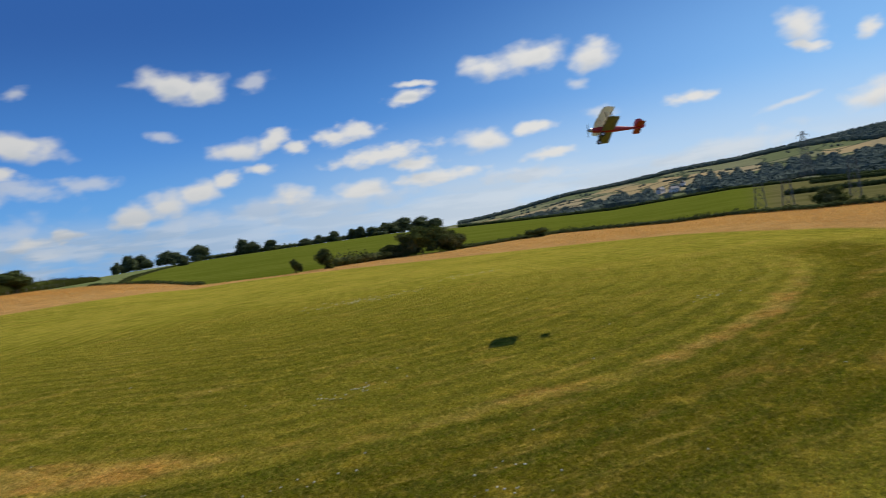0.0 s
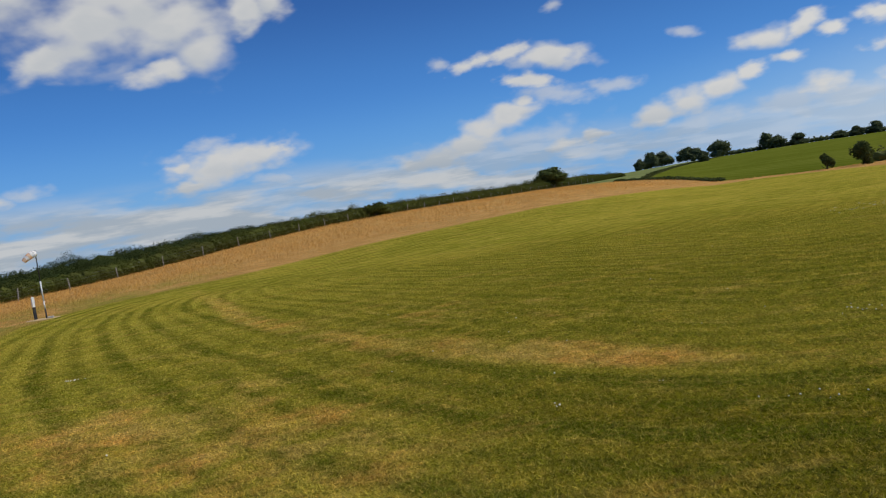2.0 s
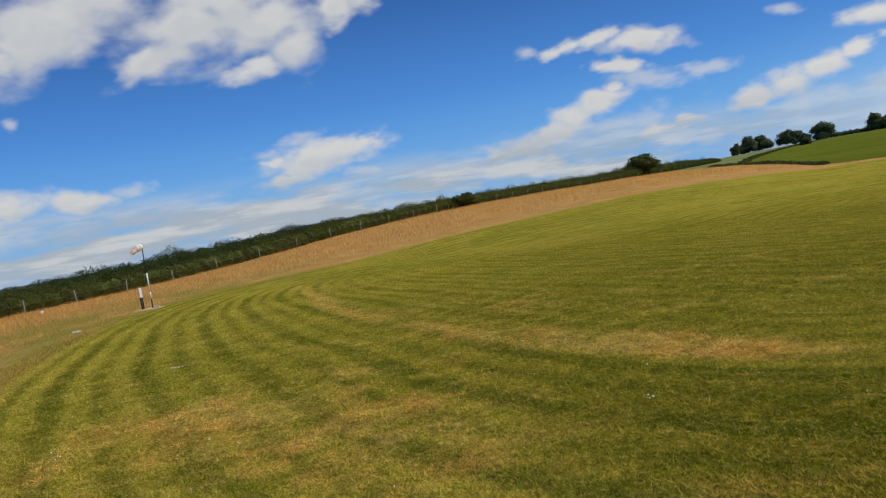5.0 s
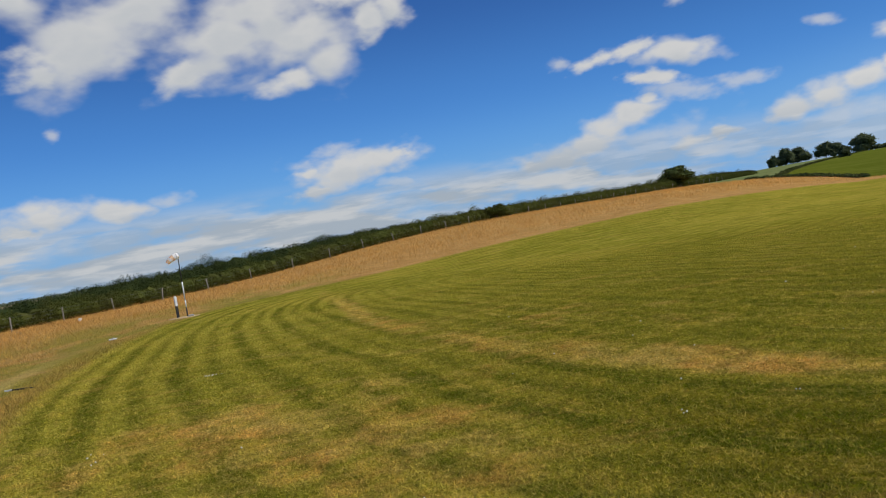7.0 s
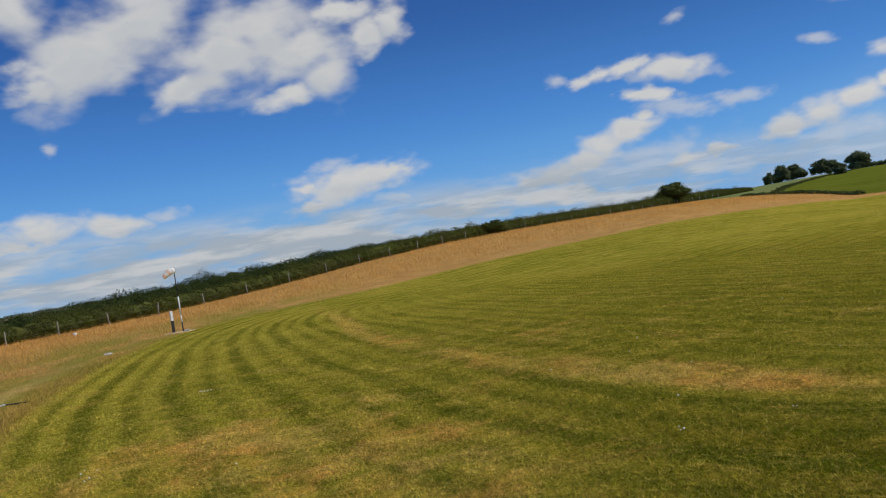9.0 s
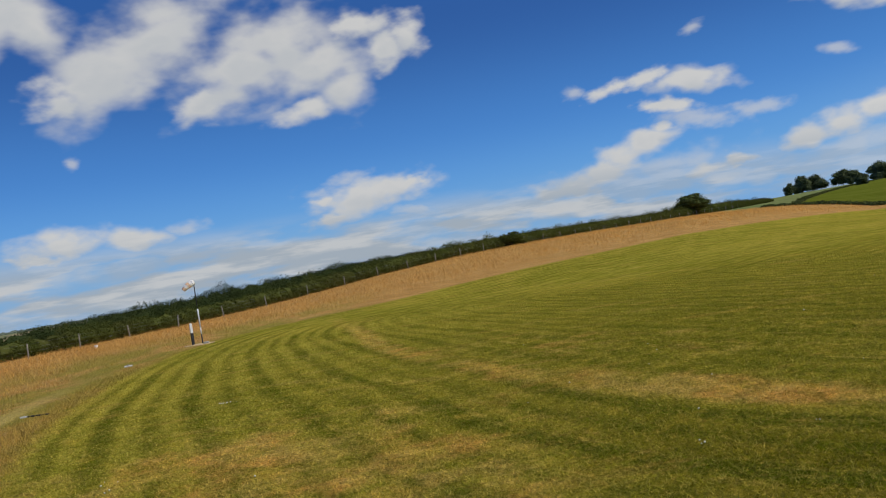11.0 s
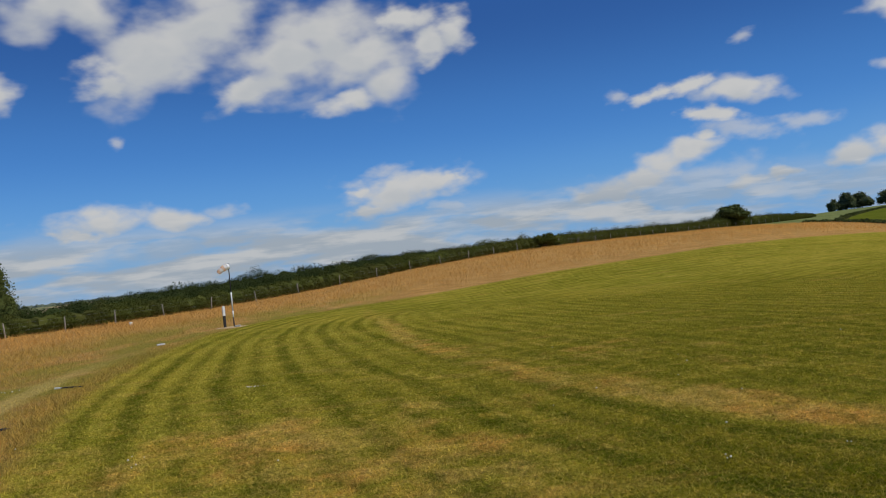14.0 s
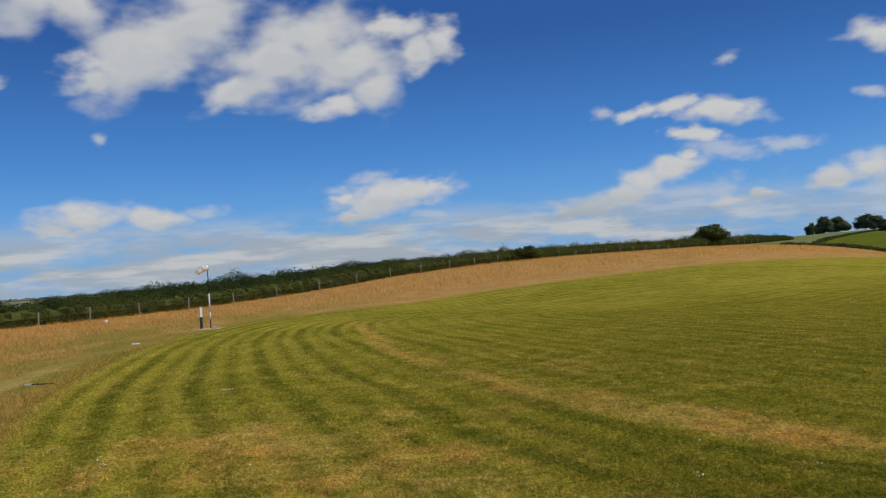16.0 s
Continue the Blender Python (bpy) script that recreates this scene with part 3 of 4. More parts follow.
def bar(bm, a, b, wide, deep):
    """A square-edged bar from a to b."""
    a, b = Vector(a), Vector(b)
    turn = (b - a).to_track_quat("Z", "Y").to_matrix()
    rings = [[bm.verts.new(p + turn @ Vector((sx * wide / 2, sy * deep / 2, 0))) for sx, sy in ((-1, -1), (1, -1), (1, 1), (-1, 1))] for p in (a, b)]
    for i in range(4):
        j = (i + 1) % 4
        bm.faces.new((rings[0][i], rings[0][j], rings[1][j], rings[1][i]))
    bm.faces.new(rings[0][::-1]), bm.faces.new(rings[1])
    return bm


def box(bm, c, size, bevel=0.0):
    made = bmesh.ops.create_cube(bm, size=1.0, matrix=Matrix.Translation(c) @ Matrix.Diagonal((*size, 1)))
    if bevel:
        bmesh.ops.bevel(bm, geom=list({e for v in made["verts"] for e in v.link_edges}), offset=bevel, segments=2, affect="EDGES", profile=0.5)
    return bm


def loft(bm, rings, closed_ends=True):
    """Skin a row of rings, each a list of points."""
    made = [[bm.verts.new(p) for p in ring] for ring in rings]
    k = len(made[0])
    for a, b in zip(made, made[1:]):
        for i in range(k):
            j = (i + 1) % k
            bm.faces.new((a[i], a[j], b[j], b[i]))
    if closed_ends:
        bm.faces.new(made[0][::-1]), bm.faces.new(made[-1])
    return bm


def leaf_arrays(rng, centres, size, upright=0.0):
    """Small four-cornered leaf clumps, turned at random about the centres."""
    k = len(centres)
    u = rng.normal(size=(k, 3))
    u /= np.linalg.norm(u, axis=1)[:, None]
    w = rng.normal(size=(k, 3)) + np.array((0, 0, upright))
    v = np.cross(u, w)
    v /= np.linalg.norm(v, axis=1)[:, None] + 1e-9
    s = (size * rng.uniform(0.55, 1.35, k))[:, None]
    u, v = u * s, v * s * rng.uniform(0.5, 0.9, (k, 1))
    corners = np.stack([centres - u * 0.5, centres + v * 0.45 - u * 0.05, centres + u * 0.5, centres - v * 0.45 + u * 0.05], 1)
    return corners.reshape(-1, 3), np.arange(4 * k).reshape(k, 4)


def join(arrays):
    verts, faces, base = [], [], 0
    for v, f in arrays:
        verts.append(v), faces.append(f + base)
        base += len(v)
    return np.concatenate(verts), np.concatenate(faces)


def lump(rng, centre, radii, rough=0.25, across=8, up=5):
    """A rough closed clod of four-cornered faces: the dense inside of a crown."""
    th, ph = np.meshgrid(np.linspace(0, 2 * np.pi, across, endpoint=False), np.linspace(0.12, np.pi - 0.12, up))
    r = 1 + rough * rng.normal(size=th.shape)
    p = np.stack([np.cos(th) * np.sin(ph) * r, np.sin(th) * np.sin(ph) * r, np.cos(ph) * r], -1) * np.asarray(radii) + np.asarray(centre)
    faces = [(i * across + j, (i + 1) * across + j, (i + 1) * across + (j + 1) % across, i * across + (j + 1) % across) for i in range(up - 1) for j in range(across)]
    return p.reshape(-1, 3), np.array(faces)


def crown_mesh(rng, name, wide, low, high, lobes, leaves, leaf, mat):
    """A crown of leaf clumps on many lobes, uneven and open at the rim."""
    arrays, mid = [], (low + high) / 2
    for i in range(lobes):
        a, h = i * 2.399 + rng.uniform(-0.4, 0.4), rng.uniform(0, 1)
        swell = math.sqrt(max(0.08, 1 - (1.6 * h - 0.55) ** 2)) * rng.uniform(0.35, 1.05)
        c = np.array((math.cos(a) * wide * 0.36 * swell, math.sin(a) * wide * 0.36 * swell, low + (high - low) * (0.10 + 0.74 * h)))
        radii = np.array((wide * rng.uniform(0.16, 0.24), wide * rng.uniform(0.16, 0.24), (high - low) * rng.uniform(0.16, 0.25)))
        arrays.append(lump(rng, c, radii * 0.8))
        d = rng.normal(size=(leaves // lobes, 3))
        d /= np.linalg.norm(d, axis=1)[:, None]
        arrays.append(leaf_arrays(rng, c + d * radii * rng.uniform(0.7, 1.28, (len(d), 1)), leaf, 0.6))
    return mesh_from(name, *join(arrays), mat)


def tree(x, y, high, wide, label, name="tree", category="tree", lobes=14, leaves=1600, leaf=0.4, mat=None, bare=0.22, seed=1, group=""):
    rng = np.random.default_rng(seed)
    root = thing(name, pose(x, y, float(ground_z(x, y)) - 0.05, 0, 0, rng.uniform(0, 360)), label, category, group)
    bm, r = bmesh.new(), high * 0.030 + 0.04
    tube(bm, (0, 0, -0.2), (0.03 * high * rng.uniform(-1, 1), 0.02 * high, high * bare), r, r * 0.75, 9)
    top = Vector((0.02 * high * rng.uniform(-1, 1), 0.02 * high, high * bare))
    tube(bm, top, (0, 0, high * 0.8), r * 0.72, r * 0.15, 7)
    for i in range(6):
        a = i * 1.05 + rng.uniform(-0.3, 0.3)
        start = top + Vector((0, 0, high * 0.06 * i))
        knee = start + Vector((math.cos(a) * wide * 0.2, math.sin(a) * wide * 0.2, high * 0.10))
        tube(bm, start, knee, r * 0.45, r * 0.28, 6)
        tube(bm, knee, knee + Vector((math.cos(a) * wide * 0.16, math.sin(a) * wide * 0.16, high * 0.14)), r * 0.28, r * 0.08, 5)
    part("trunk", bm, BARK, root, smooth_faces=True)
    part("crown", crown_mesh(rng, "crown", wide, high * bare * 0.8, high, lobes, leaves, leaf, mat or LEAF_DARK), None, root)
    return root


# ---------------------------------------------------------------- the ground, one sheet to the horizon
# outline of the mown strip, seen from above
MOWN = ((-5.5, 9.1), (-6.9, 12.7), (-8.6, 18.4), (-10.2, 24.5), (-11.0, 30.5), (-10.3, 35.0), (-7.6, 38.8), (-3.4, 42.8), (1.0, 47.6), (4.8, 50.4), (13.0, 54.2),
        (23.5, 58.8), (32.0, 64.2), (39.3, 65.6), (44.3, 57.5), (45.8, 47.0), (47.0, 34.0), (45.6, 24.0), (39.2, 15.0), (33.5, 9.0), (24.0, 2.4), (14.0, -0.9), (8.5, -1.7), (3.5, -0.9), (-0.8, 1.2), (-3.6, 4.6))
# bearing against the distance of the meadow's outer margin
MEADOW_END = ((-180, -60, 10, 15, 20, 23, 28.5, 34, 42, 46, 50, 54, 58, 62, 66, 71, 75, 90, 180), (60, 300, 300, 200, 122, 112, 84, 80, 88, 86, 91, 97, 88, 80, 81, 70, 66, 63, 60))


def outline(points, steps=8):
    """A smooth closed curve through the points."""
    p = np.array(points, float)
    a, b, c, d = np.roll(p, 1, 0), p, np.roll(p, -1, 0), np.roll(p, -2, 0)
    t = np.linspace(0, 1, steps, endpoint=False)[None, :, None]
    a, b, c, d = (q[:, None, :] for q in (a, b, c, d))
    return (0.5 * (2 * b + (c - a) * t + (2 * a - 5 * b + 4 * c - d) * t ** 2 + (3 * b - 3 * c + d - a) * t ** 3)).reshape(-1, 2)


MOWN_LINE = outline(MOWN, 4)


def mown_depth(x, y):
    """Metres inside the edge of the mown strip; below nought outside."""
    best, inside = np.full(x.shape, 1e9), np.zeros(x.shape, bool)
    for (ax, ay), (bx, by) in zip(MOWN_LINE, np.roll(MOWN_LINE, -1, 0)):
        dx, dy = bx - ax, by - ay
        t = np.clip(((x - ax) * dx + (y - ay) * dy) / (dx * dx + dy * dy), 0, 1)
        best = np.minimum(best, np.hypot(x - ax - t * dx, y - ay - t * dy))
        if by != ay:
            inside ^= ((ay > y) != (by > y)) & (x < dx * (y - ay) / (by - ay) + ax)
    return np.where(inside, best, -best)


# where the turf is scorched: a winding worn line (x, y, half width, strength), shorter streaks and patches
WORN_LINE = ((-5.8, 36.0, 0.5, 0.5), (-3.6, 26.8, 0.45, 0.75), (-2.0, 18.0, 0.4, 0.85), (-0.8, 14.0, 0.42, 0.75), (0.3, 11.0, 0.5, 0.7), (1.3, 9.2, 0.6, 0.85), (2.2, 8.0, 0.6, 1.0), (2.9, 7.0, 0.5, 1.0),
             (3.6, 6.2, 0.35, 0.45), (4.7, 5.4, 0.35, 0.5), (5.8, 4.9, 0.36, 0.7), (7.2, 4.5, 0.26, 0.5), (8.9, 4.4, 0.28, 0.9), (11.1, 4.6, 0.28, 0.9), (14.9, 5.6, 0.3, 0.5), (24.5, 9.3, 0.4, 0.35))
STREAKS = (((2.0, 13.9, 0.4, 0.5), (3.6, 11.5, 0.35, 0.5)), ((6.0, 7.6, 0.2, 0.5), (7.6, 6.7, 0.2, 0.5)))
PATCHES = ((1.3, 12.4, 1.5, 0.5), (2.9, 10.4, 1.2, 0.42), (-0.6, 15.2, 1.4, 0.45), (-1.9, 7.3, 1.9, 0.66), (-0.4, 5.6, 1.3, 0.66), (-3.2, 6.4, 1.5, 0.5), (0.4, 7.0, 1.0, 0.4), (-3.2, 8.2, 0.8, 0.75), (-2.5, 8.2, 0.9, 0.9), (-1.9, 7.8, 0.8, 0.9), (-0.5, 7.0, 0.75, 0.9), (-1.3, 6.3, 0.7, 0.7), (-1.0, 9.2, 0.6, 0.5), (0.1, 8.9, 0.55, 0.5), (-3.5, 7.4, 0.7, 0.6), (-0.2, 5.6, 0.5, 0.7), (0.6, 5.0, 0.5, 0.5), (-4.6, 7.8, 0.8, 0.5))


def scorched(x, y):
    """How dry the turf is, nought to one."""
    best = np.zeros(np.shape(x))
    for line in (WORN_LINE,) + STREAKS:
        for (ax, ay, aw, ak), (bx, by, bw, bk) in zip(line, line[1:]):
            dx, dy = bx - ax, by - ay
            t = np.clip(((x - ax) * dx + (y - ay) * dy) / (dx * dx + dy * dy), 0, 1)
            away = np.hypot(x - ax - t * dx, y - ay - t * dy) / (aw + (bw - aw) * t)
            best = np.maximum(best, (ak + (bk - ak) * t) * (1 - smooth(away, 0.2, 1.6)))
    for px, py, size, strength in PATCHES:
        best = np.maximum(best, strength * (1 - smooth(np.hypot(x - px, y - py) / size, 0.2, 1.6)))
    return best


def build_ground():
    bearings = np.radians(np.concatenate([np.arange(-180, -46, 3.0), np.arange(-45, 90, 0.36), np.arange(91, 180, 3.0)]))
    rings = np.concatenate([[0.0], np.geomspace(0.02, 4600, 470)])
    a, r = np.meshgrid(bearings, rings[1:])
    x, y = np.sin(a) * r, np.cos(a) * r
    x, y = np.concatenate([[0.0], x.ravel()]), np.concatenate([[0.0], y.ravel()])
    y = y - 0.6
    k = len(bearings)
    dist, deg = np.hypot(x, y), np.degrees(np.arctan2(x, y))
    z = ground_z(x, y)
    i, j = np.meshgrid(np.arange(len(rings) - 2), np.arange(k), indexing="ij")
    one = 1 + i * k
    quads = np.stack([one + j, one + (j + 1) % k, one + k + (j + 1) % k, one + k + j], -1).reshape(-1, 4)
    me = mesh_from("ground", np.stack([x, y, z], 1), quads, ground_material(), flat=False)
    margin = np.interp(deg, *MEADOW_END)
    share = np.clip((dist - margin) / (430 - margin + 1e-6), 0, 1)
    masks = {"scorch": scorched(x, y), "edge": np.where(dist < 160, mown_depth(x, y), -60.0), "crop": smooth(dist - margin, -1.2, 1.2),
             "pale": smooth(23.2 + 5.2 * share - deg, -0.6, 0.6) * smooth(deg, 0, 12), "hill": smooth(dist, 470, 640)}
    for key, values in masks.items():
        me.attributes.new(key, "FLOAT", "POINT").data.foreach_set("value", values.astype(np.float32))
    return tagged(new("ground", me), "rolling farmland with mown grass strip, dry meadow and green fields", "ground", kind="structure")


ground = build_ground()


# ---------------------------------------------------------------- hedges, shrubs and trees
def hedge_mesh(rng, name, line, high, wide, per_metre, leaf, mat, ragged=0.35, shoots=0.0):
    """Leaf clumps heaped along a line on the land, with a dense dark inside; shoots: how far single leaders stand above the rest."""
    line = np.array(line, float)
    seg = np.hypot(*np.diff(line, axis=0).T)
    along = np.concatenate([[0], np.cumsum(seg)])
    count = int(along[-1] * per_metre)
    tall = np.broadcast_to(np.asarray(high, float), along.shape)
    s = rng.uniform(0, along[-1], count)
    px, py = np.interp(s, along, line[:, 0]), np.interp(s, along, line[:, 1])
    tx, ty = np.gradient(line[:, 0], along), np.gradient(line[:, 1], along)
    nx, ny = -np.interp(s, along, ty), np.interp(s, along, tx)
    norm = np.hypot(nx, ny)
    steps = np.arange(0, along[-1] + 1, 0.16)
    rough = rng.normal(size=len(steps))
    rough = np.convolve(rough, np.ones(5) / 5, "same") * 0.5 + rough * 0.18
    leaders = np.where(rng.uniform(size=len(steps)) < 0.30, rng.uniform(0.3, 1.0, len(steps)), 0.0)
    swell = 1 + ragged * (0.22 * np.sin(s * 0.9) + 0.22 * np.sin(s * 2.3 + 1) + 0.2 * np.sin(s * 0.31 + 2) + 1.1 * np.interp(s, steps, rough))
    swell = swell + shoots * np.interp(s, steps, leaders)
    a = rng.uniform(0, np.pi, count)
    rad = 1.0 - 0.28 * rng.uniform(0, 1, count) ** 2
    off = np.cos(a) * wide * 0.5 * rad
    lift = np.interp(s, along, tall) * swell * np.clip(np.sin(a), 0, 1) ** 0.55 * rad * rng.uniform(0.12, 1.0, count) ** 0.30
    x, y = px + nx / norm * off, py + ny / norm * off
    arrays = [leaf_arrays(rng, np.stack([x, y, ground_z(x, y) + lift], 1), leaf, 0.5)]
    for t in np.arange(0, along[-1], wide * 0.55):
        c = np.array((np.interp(t, along, line[:, 0]), np.interp(t, along, line[:, 1])))
        h = float(np.interp(t, along, tall))
        arrays.append(lump(rng, (*c, float(ground_z(*c)) + h * 0.40), (wide * 0.42, wide * 0.42, h * 0.44), 0.12))
    return mesh_from(name, *join(arrays), mat)


def hedge(name, line, high, wide, label, per_metre=150, leaf=0.26, mat=None, seed=3, ragged=0.35, shoots=0.0):
    rng = np.random.default_rng(seed)
    root = thing(name, Matrix(), label, "hedge")
    part("foliage", hedge_mesh(rng, "foliage", line, high, wide, per_metre, leaf, mat or LEAF_HEDGE, ragged, shoots), None, root)
    bm = bmesh.new()
    line = np.array(line, float)
    for t in np.linspace(0, len(line) - 1.001, int(14 * len(line))):
        i, u = int(t), t - int(t)
        p = line[i] * (1 - u) + line[i + 1] * u + rng.normal(size=2) * 0.15
        z = float(ground_z(*p))
        tube(bm, (*p, z - 0.1), (p[0] + rng.normal() * 0.2, p[1] + rng.normal() * 0.2, z + float(np.min(high)) * 0.6), 0.045, 0.02, 5)
    tagged(part("stems", bm, BARK, root), kind="stuff")
    return root


HEDGE_START, HEDGE_WAY = np.array((-31.3, 38.5)), np.array((0.58, 0.815))


def along_hedge(s, off=0.0):
    return HEDGE_START + HEDGE_WAY * s + np.array((HEDGE_WAY[1], -HEDGE_WAY[0])) * off


hedge("field_hedge", [along_hedge(s) for s in range(-24, 188, 6)], np.interp(range(-24, 188, 6), (-24, 8, 16, 30, 70, 150, 186), (1.35, 1.2, 1.12, 1.2, 1.6, 1.9, 1.0)), 2.0, "long dense green hawthorn hedge behind a wire fence", 1450, 0.09, seed=5, ragged=0.32)
hedge("shelter_belt", [along_hedge(s, -7) for s in range(-14, 64, 6)], np.interp(range(-14, 64, 6), (-14, -2, 8, 14, 24, 36, 48, 62), (0.9, 1.0, 1.3, 1.6, 1.9, 1.8, 1.55, 1.3)), 3.4, "taller dark green shelter belt behind the hedge", 2000, 0.11, LEAF_BELT, seed=6, ragged=0.28, shoots=0.08)


def fence():
    rng = np.random.default_rng(8)
    root = thing("wire_fence", Matrix(), "weathered wooden posts and thin wire along the meadow hedge", "fence")
    bm = bmesh.new()
    tube(bm, (0, 0, -0.3), (0, 0, 0.84), 0.038, 0.035, 8)
    tube(bm, (0, 0, 0.84), (0, 0, 0.87), 0.035, 0.016, 8)
    shared = None
    steps = [-7.4, -4.2, -1.0, 2.2, 5.5, 8.8, 11.9, 15.2, 18.8, 22.6, 26.6] + [26.6 + 4.36 * k for k in range(1, 30)]
    spots = [along_hedge(s, 1.7) for s in steps]
    tops = []
    for p in spots:
        z = float(ground_z(*p))
        lean = Euler((radians(rng.normal() * 3), radians(rng.normal() * 3), rng.uniform(0, 6)))
        if shared is None:
            ob = part("post", bm, POST_WOOD, root)
            shared = ob.data
        else:
            ob = new("post", shared)
            ob.parent = root
        ob.matrix_local = Matrix.LocRotScale((*p, z), lean, (1, 1, rng.uniform(0.92, 1.08)))
        tops.append(Vector((*p, z)))
    for level in (0.35, 0.58, 0.79):
        w = bmesh.new()
        for a, b in zip(tops, tops[1:]):
            tube(w, a + Vector((0, 0, level)), b + Vector((0, 0, level)), 0.0014, 0.0014, 4, caps=False)
        part("wire", w, GALVANISED, root)


fence()


def bearing_spot(bearing, dist):
    return dist * math.sin(radians(bearing)), dist * math.cos(radians(bearing))


tree(*bearing_spot(17.0, 150), 3.9, 6.8, "round dark green oak standing in the hedge line", "oak_tree", lobes=18, leaves=7000, leaf=0.20, seed=11, bare=0.42)
tree(*bearing_spot(4.3, 87), 1.6, 3.0, "low rounded thorn bush rising out of the hedge", "thorn_bush", "bush", lobes=9, leaves=3500, leaf=0.15, mat=LEAF_HEDGE, seed=12, bare=0.1)
tree(*bearing_spot(-33.7, 58), 4.6, 4.8, "full dark green tree behind the hedge corner", "field_tree", lobes=22, leaves=20000, leaf=0.15, seed=13, bare=0.12)

# trees along the crest of the green field: bearing, distance, height, width
for i, (b, d, h, w) in enumerate(((23.2, 415, 5.5, 6), (24.0, 420, 8, 11), (24.9, 424, 7.5, 11), (26.4, 424, 8, 11), (26.9, 424, 7, 10), (27.5, 300, 3.6, 5), (28.6, 426, 8.5, 13), (31.6, 428, 8.5, 9), (32.2, 428, 6, 8), (33.5, 428, 5.5, 8),
                                  (35.9, 430, 3.8, 8), (36.9, 432, 4.5, 8), (38.0, 430, 5.5, 8), (39.3, 430, 5.5, 6), (39.9, 430, 6, 6), (40.7, 430, 5.2, 8))):
    tree(*bearing_spot(b, d), h, w, "dark broadleaf tree on the crest of the green field", "crest_tree", lobes=18, leaves=2600, leaf=0.55, mat=LEAF_CREST_HAZED, seed=20 + i, bare=0.06, group="trees along the crest")
hedge("crest_hedge", [bearing_spot(b, 431) for b in np.arange(29, 42, 0.8)], 2.2, 4.0, "dark hedge along the crest of the green field, leaves paled for haze", 26, 0.9, LEAF_CREST_HAZED, seed=40, ragged=0.6)
for i, (b, d, h, w) in enumerate(((41.9, 445, 7.0, 14), (43.0, 450, 8.2, 16), (44.2, 455, 8.2, 16), (45.3, 455, 6.5, 12))):
    tree(*bearing_spot(b, d), h, w, "tall dark tree of a small wood on the crest", "wood_tree", lobes=16, leaves=3000, leaf=0.7, mat=LEAF_CREST_HAZED, seed=60 + i, bare=0.1, group="small wood on the crest")

# shrubs on the margin of the dry meadow
for i, (b, d, h, w) in enumerate(((43.0, 88, 2.6, 3.8), (44.2, 87, 3.2, 4.2), (45.4, 87, 2.9, 3.8), (46.4, 87, 2.1, 2.8), (41.8, 88, 1.5, 3.0))):
    tree(*bearing_spot(b, d), h, w, "spreading willow bush on the meadow margin", "willow_bush", "bush", lobes=12, leaves=4500, leaf=0.17, mat=LEAF_SHRUB, seed=70 + i, bare=0.05, group="willow bushes on the margin")
tree(*bearing_spot(37.1, 80), 2.2, 2.2, "dark rounded hawthorn bush at the field edge", "hawthorn_bush", "bush", lobes=9, leaves=1500, leaf=0.22, seed=80, bare=0.06)
tree(*bearing_spot(35.0, 79), 1.5, 1.5, "small dark hawthorn bush at the field edge", "hawthorn_bush", "bush", lobes=7, leaves=800, leaf=0.2, seed=81, bare=0.06)
tree(*bearing_spot(52.6, 93), 1.3, 3.0, "low dark bramble bush at the field edge", "bramble_bush", "bush", lobes=8, leaves=900, leaf=0.2, seed=82, bare=0.02)
tree(*bearing_spot(71.9, 76), 1.75, 3.1, "broad olive bush beside the meadow and pasture", "elder_bush", "bush", lobes=12, leaves=1800, leaf=0.24, mat=LEAF_SHRUB, seed=83, bare=0.03)
hedge("margin_scrub", [bearing_spot(b, np.interp(b, *MEADOW_END) + 0.4) for b in np.arange(38, 43.2, 0.5)], 1.1, 1.6, "rough scrub strip below the green field", 90, 0.24, LEAF_SHRUB, seed=84, ragged=0.6)
hedge("ditch_hedge", [bearing_spot(b, np.interp(b, *MEADOW_END) + 0.6) for b in np.arange(47, 80, 0.8)], 0.45, 1.1, "low dark hedge between meadow and green field", 60, 0.22, LEAF_DARK, seed=85, ragged=0.7)
hedge("pale_field_hedge", [bearing_spot(b, np.interp(b, *MEADOW_END) + 1) for b in np.arange(21.5, 29, 0.5)], 0.32, 1.0, "low hedge below the pale field", 60, 0.26, LEAF_DARK, seed=86, ragged=0.5)
hedge("slope_hedge", [bearing_spot(23.4 + 5.2 * u, 112 + 300 * u) for u in np.linspace(0, 1, 16)], 0.4, 0.9, "hedge running up the slope between two fields", 40, 0.35, LEAF_SHRUB, seed=87, ragged=0.6)
hedge("pasture_hedge", [bearing_spot(b, 140) for b in np.arange(69.4, 82, 0.8)], 1.0, 1.6, "dark hedge across the olive pasture", 60, 0.3, LEAF_DARK, seed=91, ragged=0.5)
hedge("valley_hedge", [bearing_spot(b, 262) for b in np.arange(71, 82, 0.8)], 1.6, 2.4, "dark hedge across the far pasture", 30, 0.5, LEAF_DARK, seed=88, ragged=0.5)
hedge("brow_hedge", [bearing_spot(b, 432) for b in np.arange(47, 82, 1.2)], 1.8, 3.0, "thin hedge along the brow of the green field", 14, 0.8, LEAF_DARK, seed=89, ragged=0.5)


FARMHOUSES = ((62.9, 1270, 16, 20), (62.3, 1150, 13, -30), (61.4, 1190, 18, 5))


